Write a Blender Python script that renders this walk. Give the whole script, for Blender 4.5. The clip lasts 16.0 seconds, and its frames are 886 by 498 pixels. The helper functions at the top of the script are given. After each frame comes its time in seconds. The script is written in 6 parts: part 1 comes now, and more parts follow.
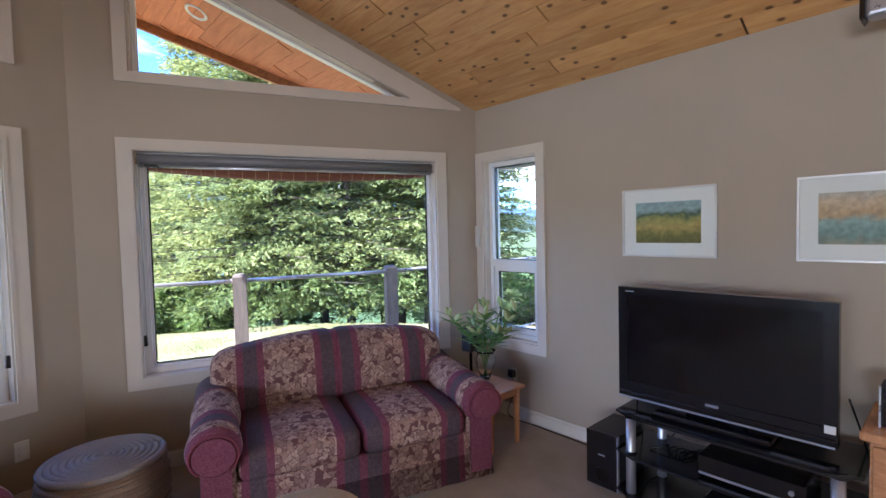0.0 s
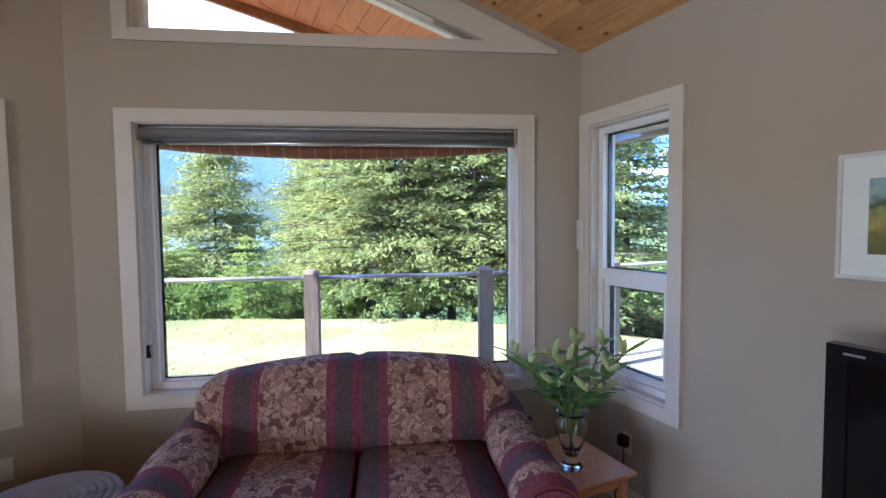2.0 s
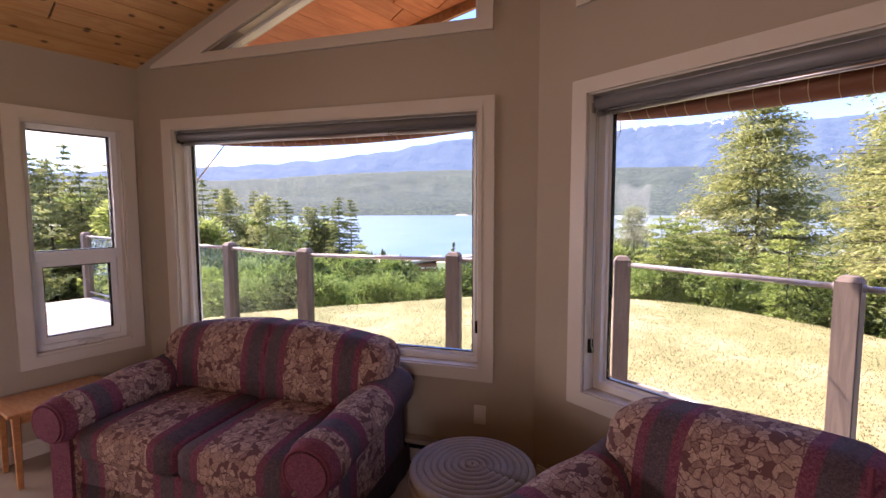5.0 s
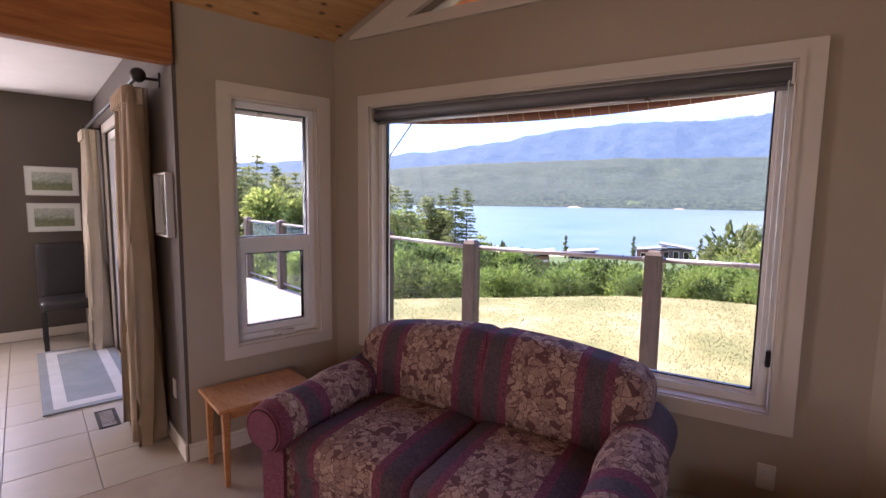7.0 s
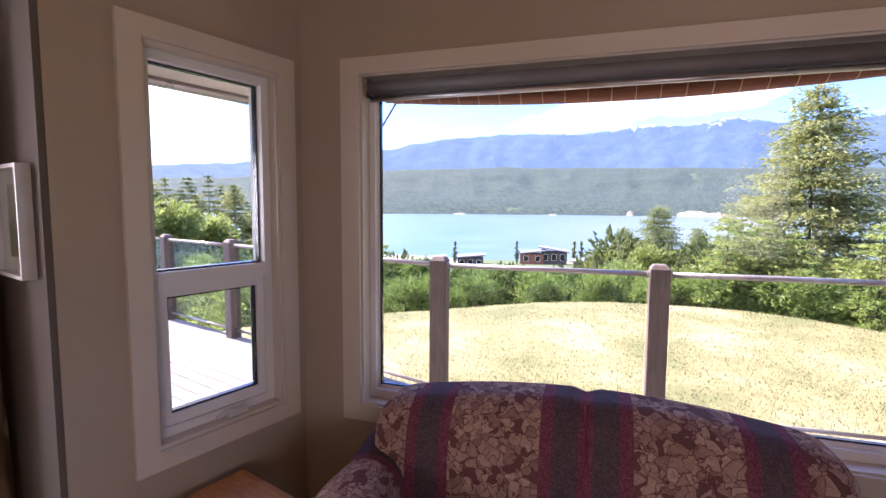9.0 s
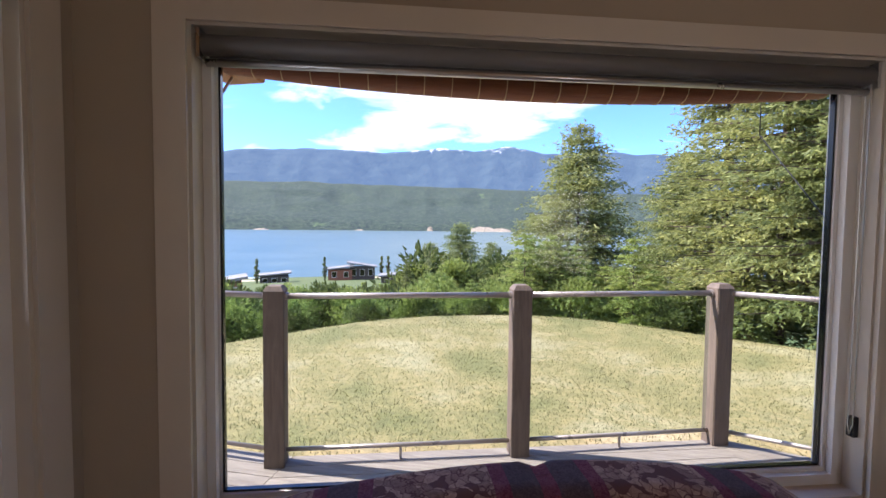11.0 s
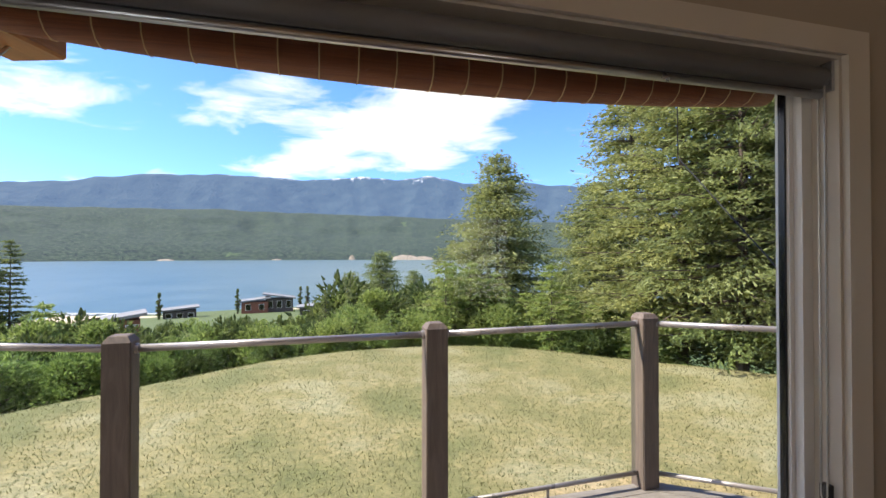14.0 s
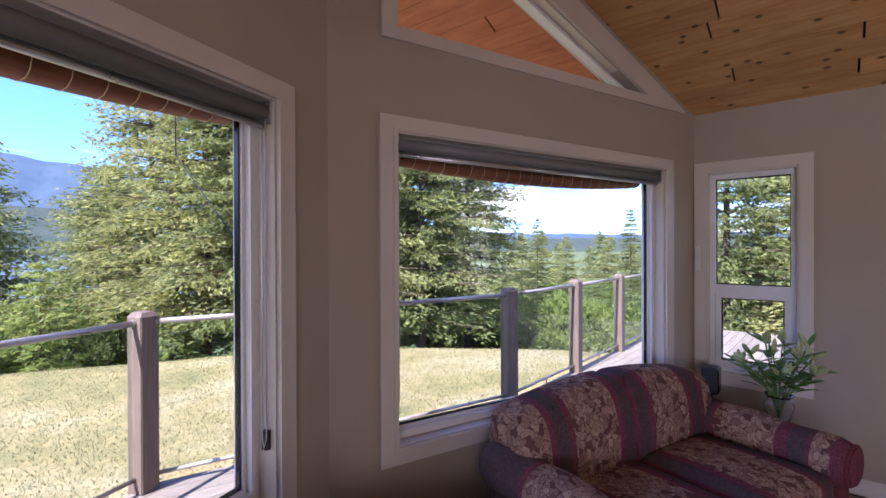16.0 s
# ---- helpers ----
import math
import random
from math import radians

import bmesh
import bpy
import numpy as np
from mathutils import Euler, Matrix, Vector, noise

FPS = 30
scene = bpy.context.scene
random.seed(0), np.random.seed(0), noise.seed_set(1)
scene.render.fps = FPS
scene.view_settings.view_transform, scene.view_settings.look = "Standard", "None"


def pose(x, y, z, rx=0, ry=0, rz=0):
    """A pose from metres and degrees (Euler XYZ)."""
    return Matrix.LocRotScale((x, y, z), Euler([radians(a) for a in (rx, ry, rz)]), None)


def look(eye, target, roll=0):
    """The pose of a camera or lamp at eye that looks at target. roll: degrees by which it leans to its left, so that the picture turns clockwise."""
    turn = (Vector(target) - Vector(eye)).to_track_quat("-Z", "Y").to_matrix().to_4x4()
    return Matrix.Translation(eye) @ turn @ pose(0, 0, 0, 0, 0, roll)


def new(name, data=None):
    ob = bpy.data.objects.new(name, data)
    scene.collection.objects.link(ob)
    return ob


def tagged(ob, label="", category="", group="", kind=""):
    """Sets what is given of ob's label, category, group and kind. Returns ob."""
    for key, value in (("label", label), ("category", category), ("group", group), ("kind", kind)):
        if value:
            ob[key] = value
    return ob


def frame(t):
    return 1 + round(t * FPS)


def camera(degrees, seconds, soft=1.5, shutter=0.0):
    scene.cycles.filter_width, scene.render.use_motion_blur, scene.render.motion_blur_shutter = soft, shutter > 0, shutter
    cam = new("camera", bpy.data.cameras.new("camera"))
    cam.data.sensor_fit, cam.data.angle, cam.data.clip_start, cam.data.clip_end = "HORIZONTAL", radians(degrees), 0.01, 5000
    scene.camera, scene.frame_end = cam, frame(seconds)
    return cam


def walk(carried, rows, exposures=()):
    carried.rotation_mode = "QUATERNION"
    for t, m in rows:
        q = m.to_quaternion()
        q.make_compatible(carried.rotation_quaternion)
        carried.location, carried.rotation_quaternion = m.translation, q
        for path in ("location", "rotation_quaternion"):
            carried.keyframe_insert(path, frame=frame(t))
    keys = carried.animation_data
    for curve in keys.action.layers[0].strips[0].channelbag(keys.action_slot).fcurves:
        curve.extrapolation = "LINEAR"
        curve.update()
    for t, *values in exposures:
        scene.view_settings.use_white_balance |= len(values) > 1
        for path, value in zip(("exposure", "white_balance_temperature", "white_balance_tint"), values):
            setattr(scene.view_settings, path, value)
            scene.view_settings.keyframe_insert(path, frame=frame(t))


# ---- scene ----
cam = camera(86.3, 16.0)
PATH = [
    (0, (-0.266, -3.676, 1.54), (1.072, -2.191, 1.456), -1.4),
    (0.5, (0.012, -3.528, 1.534), (1.278, -1.984, 1.436), -1.2),
    (1, (0.295, -3.419, 1.553), (1.472, -1.805, 1.456), -0.9),
    (1.5, (0.506, -3.276, 1.548), (1.543, -1.568, 1.456), -0.6),
    (2, (0.733, -3.095, 1.535), (1.569, -1.281, 1.433), -0.6),
    (2.5, (0.988, -2.93, 1.535), (1.594, -1.026, 1.444), -1.0),
    (3, (1.125, -2.757, 1.536), (1.453, -0.786, 1.45), -1.3),
    (3.5, (1.188, -2.533, 1.543), (1.132, -0.536, 1.47), -1.5),
    (4, (1.159, -2.42, 1.569), (0.733, -0.469, 1.459), -1.0),
    (4.5, (1.151, -2.396, 1.555), (0.321, -0.582, 1.426), -0.6),
    (5, (1.078, -2.414, 1.541), (-0.074, -0.787, 1.375), -0.1),
    (7.5, (-0.077, -2.475, 1.519), (-1.567, -1.157, 1.314), 0.8),
    (8, (-0.368, -2.501, 1.518), (-1.775, -1.094, 1.317), 0.8),
    (8.5, (-0.631, -2.411, 1.495), (-1.936, -0.906, 1.316), 0.5),
    (9, (-0.869, -2.297, 1.521), (-2.011, -0.664, 1.35), 0.4),
    (9.5, (-1.086, -2.266, 1.539), (-2.037, -0.514, 1.382), 0.1),
    (10, (-1.215, -2.179, 1.539), (-1.939, -0.32, 1.394), 0.5),
    (12.5, (-1.531, -1.573, 1.526), (-1.816, 0.406, 1.466), -0.1),
    (13, (-1.453, -1.485, 1.527), (-1.804, 0.483, 1.488), -0.0),
    (13.5, (-1.407, -1.477, 1.536), (-1.715, 0.5, 1.527), 0.3),
    (14, (-1.363, -1.472, 1.543), (-1.452, 0.526, 1.565), -0.0),
    (14.5, (-1.3, -1.481, 1.557), (-0.984, 0.494, 1.591), -0.5),
    (15, (-1.281, -1.555, 1.549), (-0.473, 0.275, 1.583), -0.7),
    (15.5, (-1.287, -1.629, 1.542), (-0.045, -0.061, 1.558), -0.2),
    (16, (-1.247, -1.677, 1.557), (0.291, -0.399, 1.549), -0.2),
]
# seconds, stops, white balance in kelvin, tint
EXPOSURES = [(0.0, 2.65, 5450, 16), (2.0, 2.55, 5450, 14), (3.0, 2.2, 5900, 22), (3.5, 2.1, 6800, 32), (4.5, 2.05, 7200, 40), (5.0, 2.15, 7100, 40),
             (7.5, 2.1, 6600, 36), (9.0, 2.2, 6400, 36), (9.5, 2.0, 6300, 32), (10.0, 1.75, 6300, 28), (12.5, 1.25, 6900, 18), (14.5, 1.1, 6900, 16),
             (15.1, 1.15, 6900, 18), (15.5, 1.35, 6900, 30), (16.0, 1.8, 6000, 34)]
walk(cam, [(t, look(eye, target, roll)) for t, eye, target, roll in PATH], EXPOSURES)

# ---------------------------------------------------------------- light
HALF_WIDTH = 2.675
CLOUD_SHIFT = (0.3, 0.0, 0.0)
SUN_AZ, SUN_EL = -92.0, 48.0        # degrees: clockwise from +y, above the horizon
world = bpy.data.worlds.new("sky")
scene.world = world
world.use_nodes = True
wn, wl = world.node_tree.nodes, world.node_tree.links
wn.clear()
w_out = wn.new("ShaderNodeOutputWorld")
w_bg = wn.new("ShaderNodeBackground")
w_bg.inputs["Strength"].default_value = 0.15
sky = wn.new("ShaderNodeTexSky")
sky.sky_type = "NISHITA"
sky.sun_disc = False
sky.sun_elevation = radians(SUN_EL)
sky.sun_rotation = radians(SUN_AZ)
sky.altitude = 900
sky.air_density = 1.25
sky.ozone_density = 3.0
sky.dust_density = 0.25
w_tc = wn.new("ShaderNodeTexCoord")
w_sep = wn.new("ShaderNodeSeparateXYZ")
wl.new(w_tc.outputs["Generated"], w_sep.inputs[0])
w_add = wn.new("ShaderNodeMath")
w_add.operation = "ADD"
w_add.inputs[1].default_value = 0.12
w_max = wn.new("ShaderNodeMath")
w_max.operation = "MAXIMUM"
w_max.inputs[1].default_value = 0.03
wl.new(w_sep.outputs["Z"], w_add.inputs[0])
wl.new(w_add.outputs[0], w_max.inputs[0])
w_dx = wn.new("ShaderNodeMath")
w_dx.operation = "DIVIDE"
wl.new(w_sep.outputs["X"], w_dx.inputs[0])
wl.new(w_max.outputs[0], w_dx.inputs[1])
w_dy = wn.new("ShaderNodeMath")
w_dy.operation = "DIVIDE"
wl.new(w_sep.outputs["Y"], w_dy.inputs[0])
wl.new(w_max.outputs[0], w_dy.inputs[1])
w_com = wn.new("ShaderNodeCombineXYZ")
wl.new(w_dx.outputs[0], w_com.inputs["X"])
wl.new(w_dy.outputs[0], w_com.inputs["Y"])
w_map = wn.new("ShaderNodeMapping")
w_map.inputs["Location"].default_value = CLOUD_SHIFT
w_map.inputs["Scale"].default_value = (0.75, 1.0, 1.0)
wl.new(w_com.outputs[0], w_map.inputs["Vector"])


def cloud_layer(scale, detail, rough, distortion):
    t = wn.new("ShaderNodeTexNoise")
    t.inputs["Scale"].default_value = scale
    t.inputs["Detail"].default_value = detail
    t.inputs["Roughness"].default_value = rough
    t.inputs["Distortion"].default_value = distortion
    wl.new(w_map.outputs[0], t.inputs["Vector"])
    return t.outputs["Fac"]


w_noise = wn.new("ShaderNodeMath")        # broad masses broken up by finer billows
w_noise.operation = "MULTIPLY_ADD"
w_noise.inputs[1].default_value = 0.34
wl.new(cloud_layer(2.6, 9, 0.62, 0.5), w_noise.inputs[0])
wl.new(cloud_layer(0.62, 3, 0.5, 0.2), w_noise.inputs[2])
w_ramp = wn.new("ShaderNodeValToRGB")
w_ramp.color_ramp.elements[0].position = 0.65
w_ramp.color_ramp.elements[1].position = 0.74
wl.new(w_noise.outputs[0], w_ramp.inputs["Fac"])
w_body = wn.new("ShaderNodeValToRGB")      # thick cloud turns grey underneath
w_body.color_ramp.elements[0].position = 0.74
w_body.color_ramp.elements[0].color = (1, 1, 1, 1)
w_body.color_ramp.elements[1].position = 0.95
w_body.color_ramp.elements[1].color = (0.50, 0.53, 0.58, 1)
wl.new(w_noise.outputs[0], w_body.inputs["Fac"])
w_white = wn.new("ShaderNodeMix")
w_white.data_type = "RGBA"
w_white.blend_type = "MULTIPLY"
w_white.inputs["Factor"].default_value = 1.0
w_white.inputs["B"].default_value = (4.4, 4.5, 4.7, 1)
wl.new(w_body.outputs["Color"], w_white.inputs["A"])
w_mix = wn.new("ShaderNodeMix")
w_mix.data_type = "RGBA"
wl.new(w_white.outputs["Result"], w_mix.inputs["B"])
wl.new(w_ramp.outputs["Color"], w_mix.inputs["Factor"])
w_tint = wn.new("ShaderNodeMix")
w_tint.data_type = "RGBA"
w_tint.blend_type = "MULTIPLY"
w_tint.inputs["Factor"].default_value = 1.0
w_tint.inputs["B"].default_value = (0.38, 0.60, 1.0, 1)
wl.new(sky.outputs["Color"], w_tint.inputs["A"])
wl.new(w_tint.outputs["Result"], w_mix.inputs["A"])
wl.new(w_mix.outputs["Result"], w_bg.inputs["Color"])
wl.new(w_bg.outputs[0], w_out.inputs["Surface"])

sun = new("sun", bpy.data.lights.new("sun", "SUN"))
sun.data.energy = 4.8
sun.data.angle = radians(0.5)
sun.data.color = (1.0, 0.95, 0.86)
sun_to = Vector((math.sin(radians(SUN_AZ)) * math.cos(radians(SUN_EL)), math.cos(radians(SUN_AZ)) * math.cos(radians(SUN_EL)),
                 math.sin(radians(SUN_EL))))
sun.matrix_world = look(sun_to * 60, (0, 0, 0))

# daylight standing in the dining window's opening
day = new("dining_window_daylight", bpy.data.lights.new("dining_window_daylight", "AREA"))
day.data.shape, day.data.size, day.data.size_y = "RECTANGLE", 1.35, 1.05
day.data.energy = 15
day.data.color = (0.93, 0.97, 1.0)
day.matrix_world = look((-6.34, -3.475, 1.525), (0.0, -3.475, 1.525))

# added fill lamps in two unseen, assumed south windows, behind the walk
for name, place, to_point, wide, high, watts in (("far_dining_fill_lamp", (-6.34, -5.5, 1.45), (0.0, -5.5, 1.45), 1.9, 1.3, 30),
                                                 ("south_east_fill_lamp", (HALF_WIDTH + 0.05, -5.6, 1.45), (0.0, -5.6, 1.45), 1.5, 1.3, 13)):
    lamp = new(name, bpy.data.lights.new(name, "AREA"))
    lamp.data.shape, lamp.data.size, lamp.data.size_y = "RECTANGLE", wide, high
    lamp.data.energy = watts
    lamp.data.color = (1.0, 0.97, 0.92)
    lamp.matrix_world = look(place, to_point)


# ---------------------------------------------------------------- materials
def base(name, rough=0.6, metal=0.0):
    m = bpy.data.materials.new(name)
    m.use_nodes = True
    n, l = m.node_tree.nodes, m.node_tree.links
    b = n["Principled BSDF"]
    b.inputs["Roughness"].default_value = rough
    b.inputs["Metallic"].default_value = metal
    return m, n, l, b


def coords(n, l, kind="Object", scale=(1, 1, 1), rot=(0, 0, 0)):
    tc = n.new("ShaderNodeTexCoord")
    mp = n.new("ShaderNodeMapping")
    mp.inputs["Scale"].default_value = scale
    mp.inputs["Rotation"].default_value = rot
    l.new(tc.outputs[kind], mp.inputs["Vector"])
    return mp.outputs["Vector"]


def noise_tex(n, l, vec, scale, detail=4, rough=0.55, dist=0.0):
    t = n.new("ShaderNodeTexNoise")
    t.inputs["Scale"].default_value = scale
    t.inputs["Detail"].default_value = detail
    t.inputs["Roughness"].default_value = rough
    t.inputs["Distortion"].default_value = dist
    l.new(vec, t.inputs["Vector"])
    return t.outputs["Fac"]


def ramp(n, l, fac, stops, step=False):
    r = n.new("ShaderNodeValToRGB")
    cr = r.color_ramp
    if step:
        cr.interpolation = "CONSTANT"
    while len(cr.elements) < len(stops):
        cr.elements.new(0.5)
    for e, (p, c) in zip(cr.elements, stops):
        e.position = p
        e.color = (*c, 1) if len(c) == 3 else c
    l.new(fac, r.inputs["Fac"])
    return r.outputs["Color"]


def mix(n, l, fac, a, b, mode="MIX"):
    x = n.new("ShaderNodeMix")
    x.data_type = "RGBA"
    x.blend_type = mode
    for key, v in (("Factor", fac), ("A", a), ("B", b)):
        if isinstance(v, (int, float)):
            x.inputs[key].default_value = v
        elif isinstance(v, tuple):
            x.inputs[key].default_value = (*v, 1)
        else:
            l.new(v, x.inputs[key])
    return x.outputs["Result"]


def maths(n, l, op, a, b=None):
    x = n.new("ShaderNodeMath")
    x.operation = op
    for i, v in enumerate((a, b)):
        if v is None:
            continue
        if isinstance(v, (int, float)):
            x.inputs[i].default_value = v
        else:
            l.new(v, x.inputs[i])
    x.inputs[2].default_value = 0.0
    return x.outputs[0]


def bump(n, l, b, h, strength=0.3, dist=0.01):
    x = n.new("ShaderNodeBump")
    x.inputs["Strength"].default_value = strength
    x.inputs["Distance"].default_value = dist
    l.new(h, x.inputs["Height"])
    l.new(x.outputs[0], b.inputs["Normal"])


def tone(c, f):
    return tuple(v * f for v in c)


def plain(name, colour, rough=0.5, metal=0.0, vary=0.12, scale=6, fine=180, relief=0.08):
    """A painted, plastic or metal surface: soft uneven tone and a fine grain."""
    m, n, l, b = base(name, rough, metal)
    v = coords(n, l)
    big = noise_tex(n, l, v, scale, 5)
    small = noise_tex(n, l, v, fine, 2)
    c = ramp(n, l, big, [(0.3, tone(colour, 1 - vary)), (0.7, tone(colour, 1 + vary * 0.6))])
    l.new(c, b.inputs["Base Color"])
    r = maths(n, l, "MULTIPLY_ADD", big, 0.25)
    n[-1].inputs[2].default_value = max(rough - 0.12, 0.02)
    l.new(r, b.inputs["Roughness"])
    if relief:
        bump(n, l, b, small, relief, 0.002)
    return m


def timber(name, light, dark, scale=(1, 1, 1), grain=14, rough=0.45, knots=False, per="island", spread=0.25):
    m, n, l, b = base(name, rough)
    v = coords(n, l, scale=scale)
    if per == "island":
        g = n.new("ShaderNodeNewGeometry").outputs["Random Per Island"]
    else:
        g = n.new("ShaderNodeObjectInfo").outputs["Random"]
    comb = n.new("ShaderNodeCombineXYZ")
    l.new(maths(n, l, "MULTIPLY", g, 37.0), comb.inputs[0])
    l.new(maths(n, l, "MULTIPLY", g, 91.0), comb.inputs[1])
    add = n.new("ShaderNodeVectorMath")
    add.operation = "ADD"
    l.new(v, add.inputs[0])
    l.new(comb.outputs[0], add.inputs[1])
    v2 = add.outputs[0]
    f = noise_tex(n, l, v2, grain, 6, 0.6, 1.2)
    c = ramp(n, l, f, [(0.32, dark), (0.5, tuple((a + d) / 2 for a, d in zip(light, dark))), (0.68, light)])
    tint = ramp(n, l, g, [(0.0, (1 - spread,) * 3), (1.0, (1.0, 1.0, 1.0))])
    c = mix(n, l, 1.0, c, tint, "MULTIPLY")
    if knots:
        vo = n.new("ShaderNodeTexVoronoi")
        vo.voronoi_dimensions = "2D"
        vo.inputs["Scale"].default_value = 1.0
        kv = coords(n, l, scale=(7.0, 4.2, 0.001))
        l.new(kv, vo.inputs["Vector"])
        k = ramp(n, l, vo.outputs["Distance"], [(0.055, (1, 1, 1)), (0.085, (0.25, 0.25, 0.25)), (0.12, (0, 0, 0))])
        c = mix(n, l, k, c, tone(dark, 0.25))
    l.new(c, b.inputs["Base Color"])
    bump(n, l, b, f, 0.12, 0.003)
    return m


def woven(name, colour, colour2, scale=260, rough=0.95):
    m, n, l, b = base(name, rough)
    v = coords(n, l)
    f = noise_tex(n, l, v, scale, 3, 0.7)
    g = noise_tex(n, l, v, 5, 4)
    c = mix(n, l, f, colour2, colour)
    c = mix(n, l, 1.0, c, ramp(n, l, g, [(0.3, (0.82, 0.82, 0.82)), (0.7, (1, 1, 1))]), "MULTIPLY")
    l.new(c, b.inputs["Base Color"])
    bump(n, l, b, f, 0.5, 0.004)
    return m


def pane_glass(name="glass", tint=(0.97, 0.99, 0.98)):
    m, n, l, b = base(name, 0.0)
    out = n["Material Output"]
    n.remove(b)
    tr = n.new("ShaderNodeBsdfTransparent")
    tr.inputs["Color"].default_value = (*tint, 1)
    gl = n.new("ShaderNodeBsdfGlossy")
    gl.inputs["Roughness"].default_value = 0.01
    fr = n.new("ShaderNodeLayerWeight")
    fr.inputs["Blend"].default_value = 0.5
    mx = n.new("ShaderNodeMixShader")
    edge = maths(n, l, "POWER", fr.outputs["Facing"], 5.0)
    l.new(maths(n, l, "ADD", maths(n, l, "MULTIPLY", edge, 0.7), 0.006), mx.inputs["Fac"])
    l.new(tr.outputs[0], mx.inputs[1])
    l.new(gl.outputs[0], mx.inputs[2])
    l.new(mx.outputs[0], out.inputs["Surface"])
    return m


def sofa_cloth(name, axis):
    """Floral bands of tan leaves between burgundy and slate bands. axis 0: bands across the seat; axis 1: bands across an arm."""
    m, n, l, b = base(name, 0.9)
    v = coords(n, l)
    warp = n.new("ShaderNodeTexNoise")
    warp.inputs["Scale"].default_value = 17
    l.new(v, warp.inputs["Vector"])
    vv = n.new("ShaderNodeVectorMath")
    vv.operation = "MULTIPLY_ADD"
    vv.inputs[1].default_value = (0.085, 0.085, 0.085)
    l.new(warp.outputs["Color"], vv.inputs[0])
    l.new(v, vv.inputs[2])
    vo = n.new("ShaderNodeTexVoronoi")
    vo.feature = "DISTANCE_TO_EDGE"
    vo.inputs["Scale"].default_value = 29
    l.new(vv.outputs[0], vo.inputs["Vector"])
    cell = n.new("ShaderNodeTexVoronoi")
    cell.inputs["Scale"].default_value = 29
    l.new(vv.outputs[0], cell.inputs["Vector"])
    sep_c = n.new("ShaderNodeSeparateColor")
    l.new(cell.outputs["Color"], sep_c.inputs[0])
    petal = ramp(n, l, sep_c.outputs[0], [(0.0, (0.23, 0.145, 0.12)), (0.3, (0.30, 0.195, 0.16)), (0.6, (0.36, 0.245, 0.195)), (1.0, (0.42, 0.295, 0.235))])
    hole = ramp(n, l, sep_c.outputs[1], [(0.0, (1, 1, 1)), (0.13, (0, 0, 0))], True)
    vein = noise_tex(n, l, vv.outputs[0], 55, 4, 0.7, 1.5)
    petal = mix(n, l, 0.7, petal, ramp(n, l, vein, [(0.35, (0.5, 0.45, 0.42)), (0.62, (1.15, 1.12, 1.08))]), "MULTIPLY")
    petal = mix(n, l, hole, petal, (0.12, 0.058, 0.054))
    edge = ramp(n, l, vo.outputs["Distance"], [(0.01, (1, 1, 1)), (0.07, (0, 0, 0))])
    floral = mix(n, l, edge, petal, (0.105, 0.045, 0.045))
    sep = n.new("ShaderNodeSeparateXYZ")
    l.new(v, sep.inputs[0])
    if axis == 0:
        p = maths(n, l, "ABSOLUTE", sep.outputs[0])
        dark = ramp(n, l, p, [(0.0, (1, 1, 1)), (0.145, (0, 0, 0)), (0.46, (1, 1, 1)), (0.62, (0, 0, 0)), (0.80, (1, 1, 1))], True)
        red = ramp(n, l, p, [(0.0, (1, 1, 1)), (0.022, (0, 0, 0)), (0.105, (1, 1, 1)), (0.145, (0, 0, 0)), (0.46, (1, 1, 1)), (0.50, (0, 0, 0)), (0.58, (1, 1, 1)), (0.62, (0, 0, 0))], True)
    else:
        p = maths(n, l, "MULTIPLY", maths(n, l, "SUBTRACT", sep.outputs[1], -0.12), -1.0)
        dark = ramp(n, l, p, [(0.0, (1, 1, 1)), (0.13, (0, 0, 0)), (0.44, (1, 1, 1)), (0.60, (0, 0, 0)), (0.68, (1, 1, 1))], True)
        red = ramp(n, l, p, [(0.0, (0, 0, 0)), (0.10, (1, 1, 1)), (0.13, (0, 0, 0)), (0.44, (1, 1, 1)), (0.50, (0, 0, 0)), (0.58, (1, 1, 1)), (0.60, (0, 0, 0)), (0.68, (1, 1, 1))], True)
    fig = noise_tex(n, l, v, 75, 3, 0.6, 2.0)
    slate = ramp(n, l, fig, [(0.42, (0.062, 0.043, 0.050)), (0.6, (0.10, 0.072, 0.078))])
    burg = ramp(n, l, fig, [(0.42, (0.12, 0.030, 0.050)), (0.6, (0.185, 0.065, 0.085))])
    band = mix(n, l, red, slate, burg)
    c = mix(n, l, dark, floral, band)
    l.new(c, b.inputs["Base Color"])
    b.inputs["Specular IOR Level"].default_value = 0.15
    bump(n, l, b, noise_tex(n, l, v, 330, 2), 0.35, 0.003)
    return m


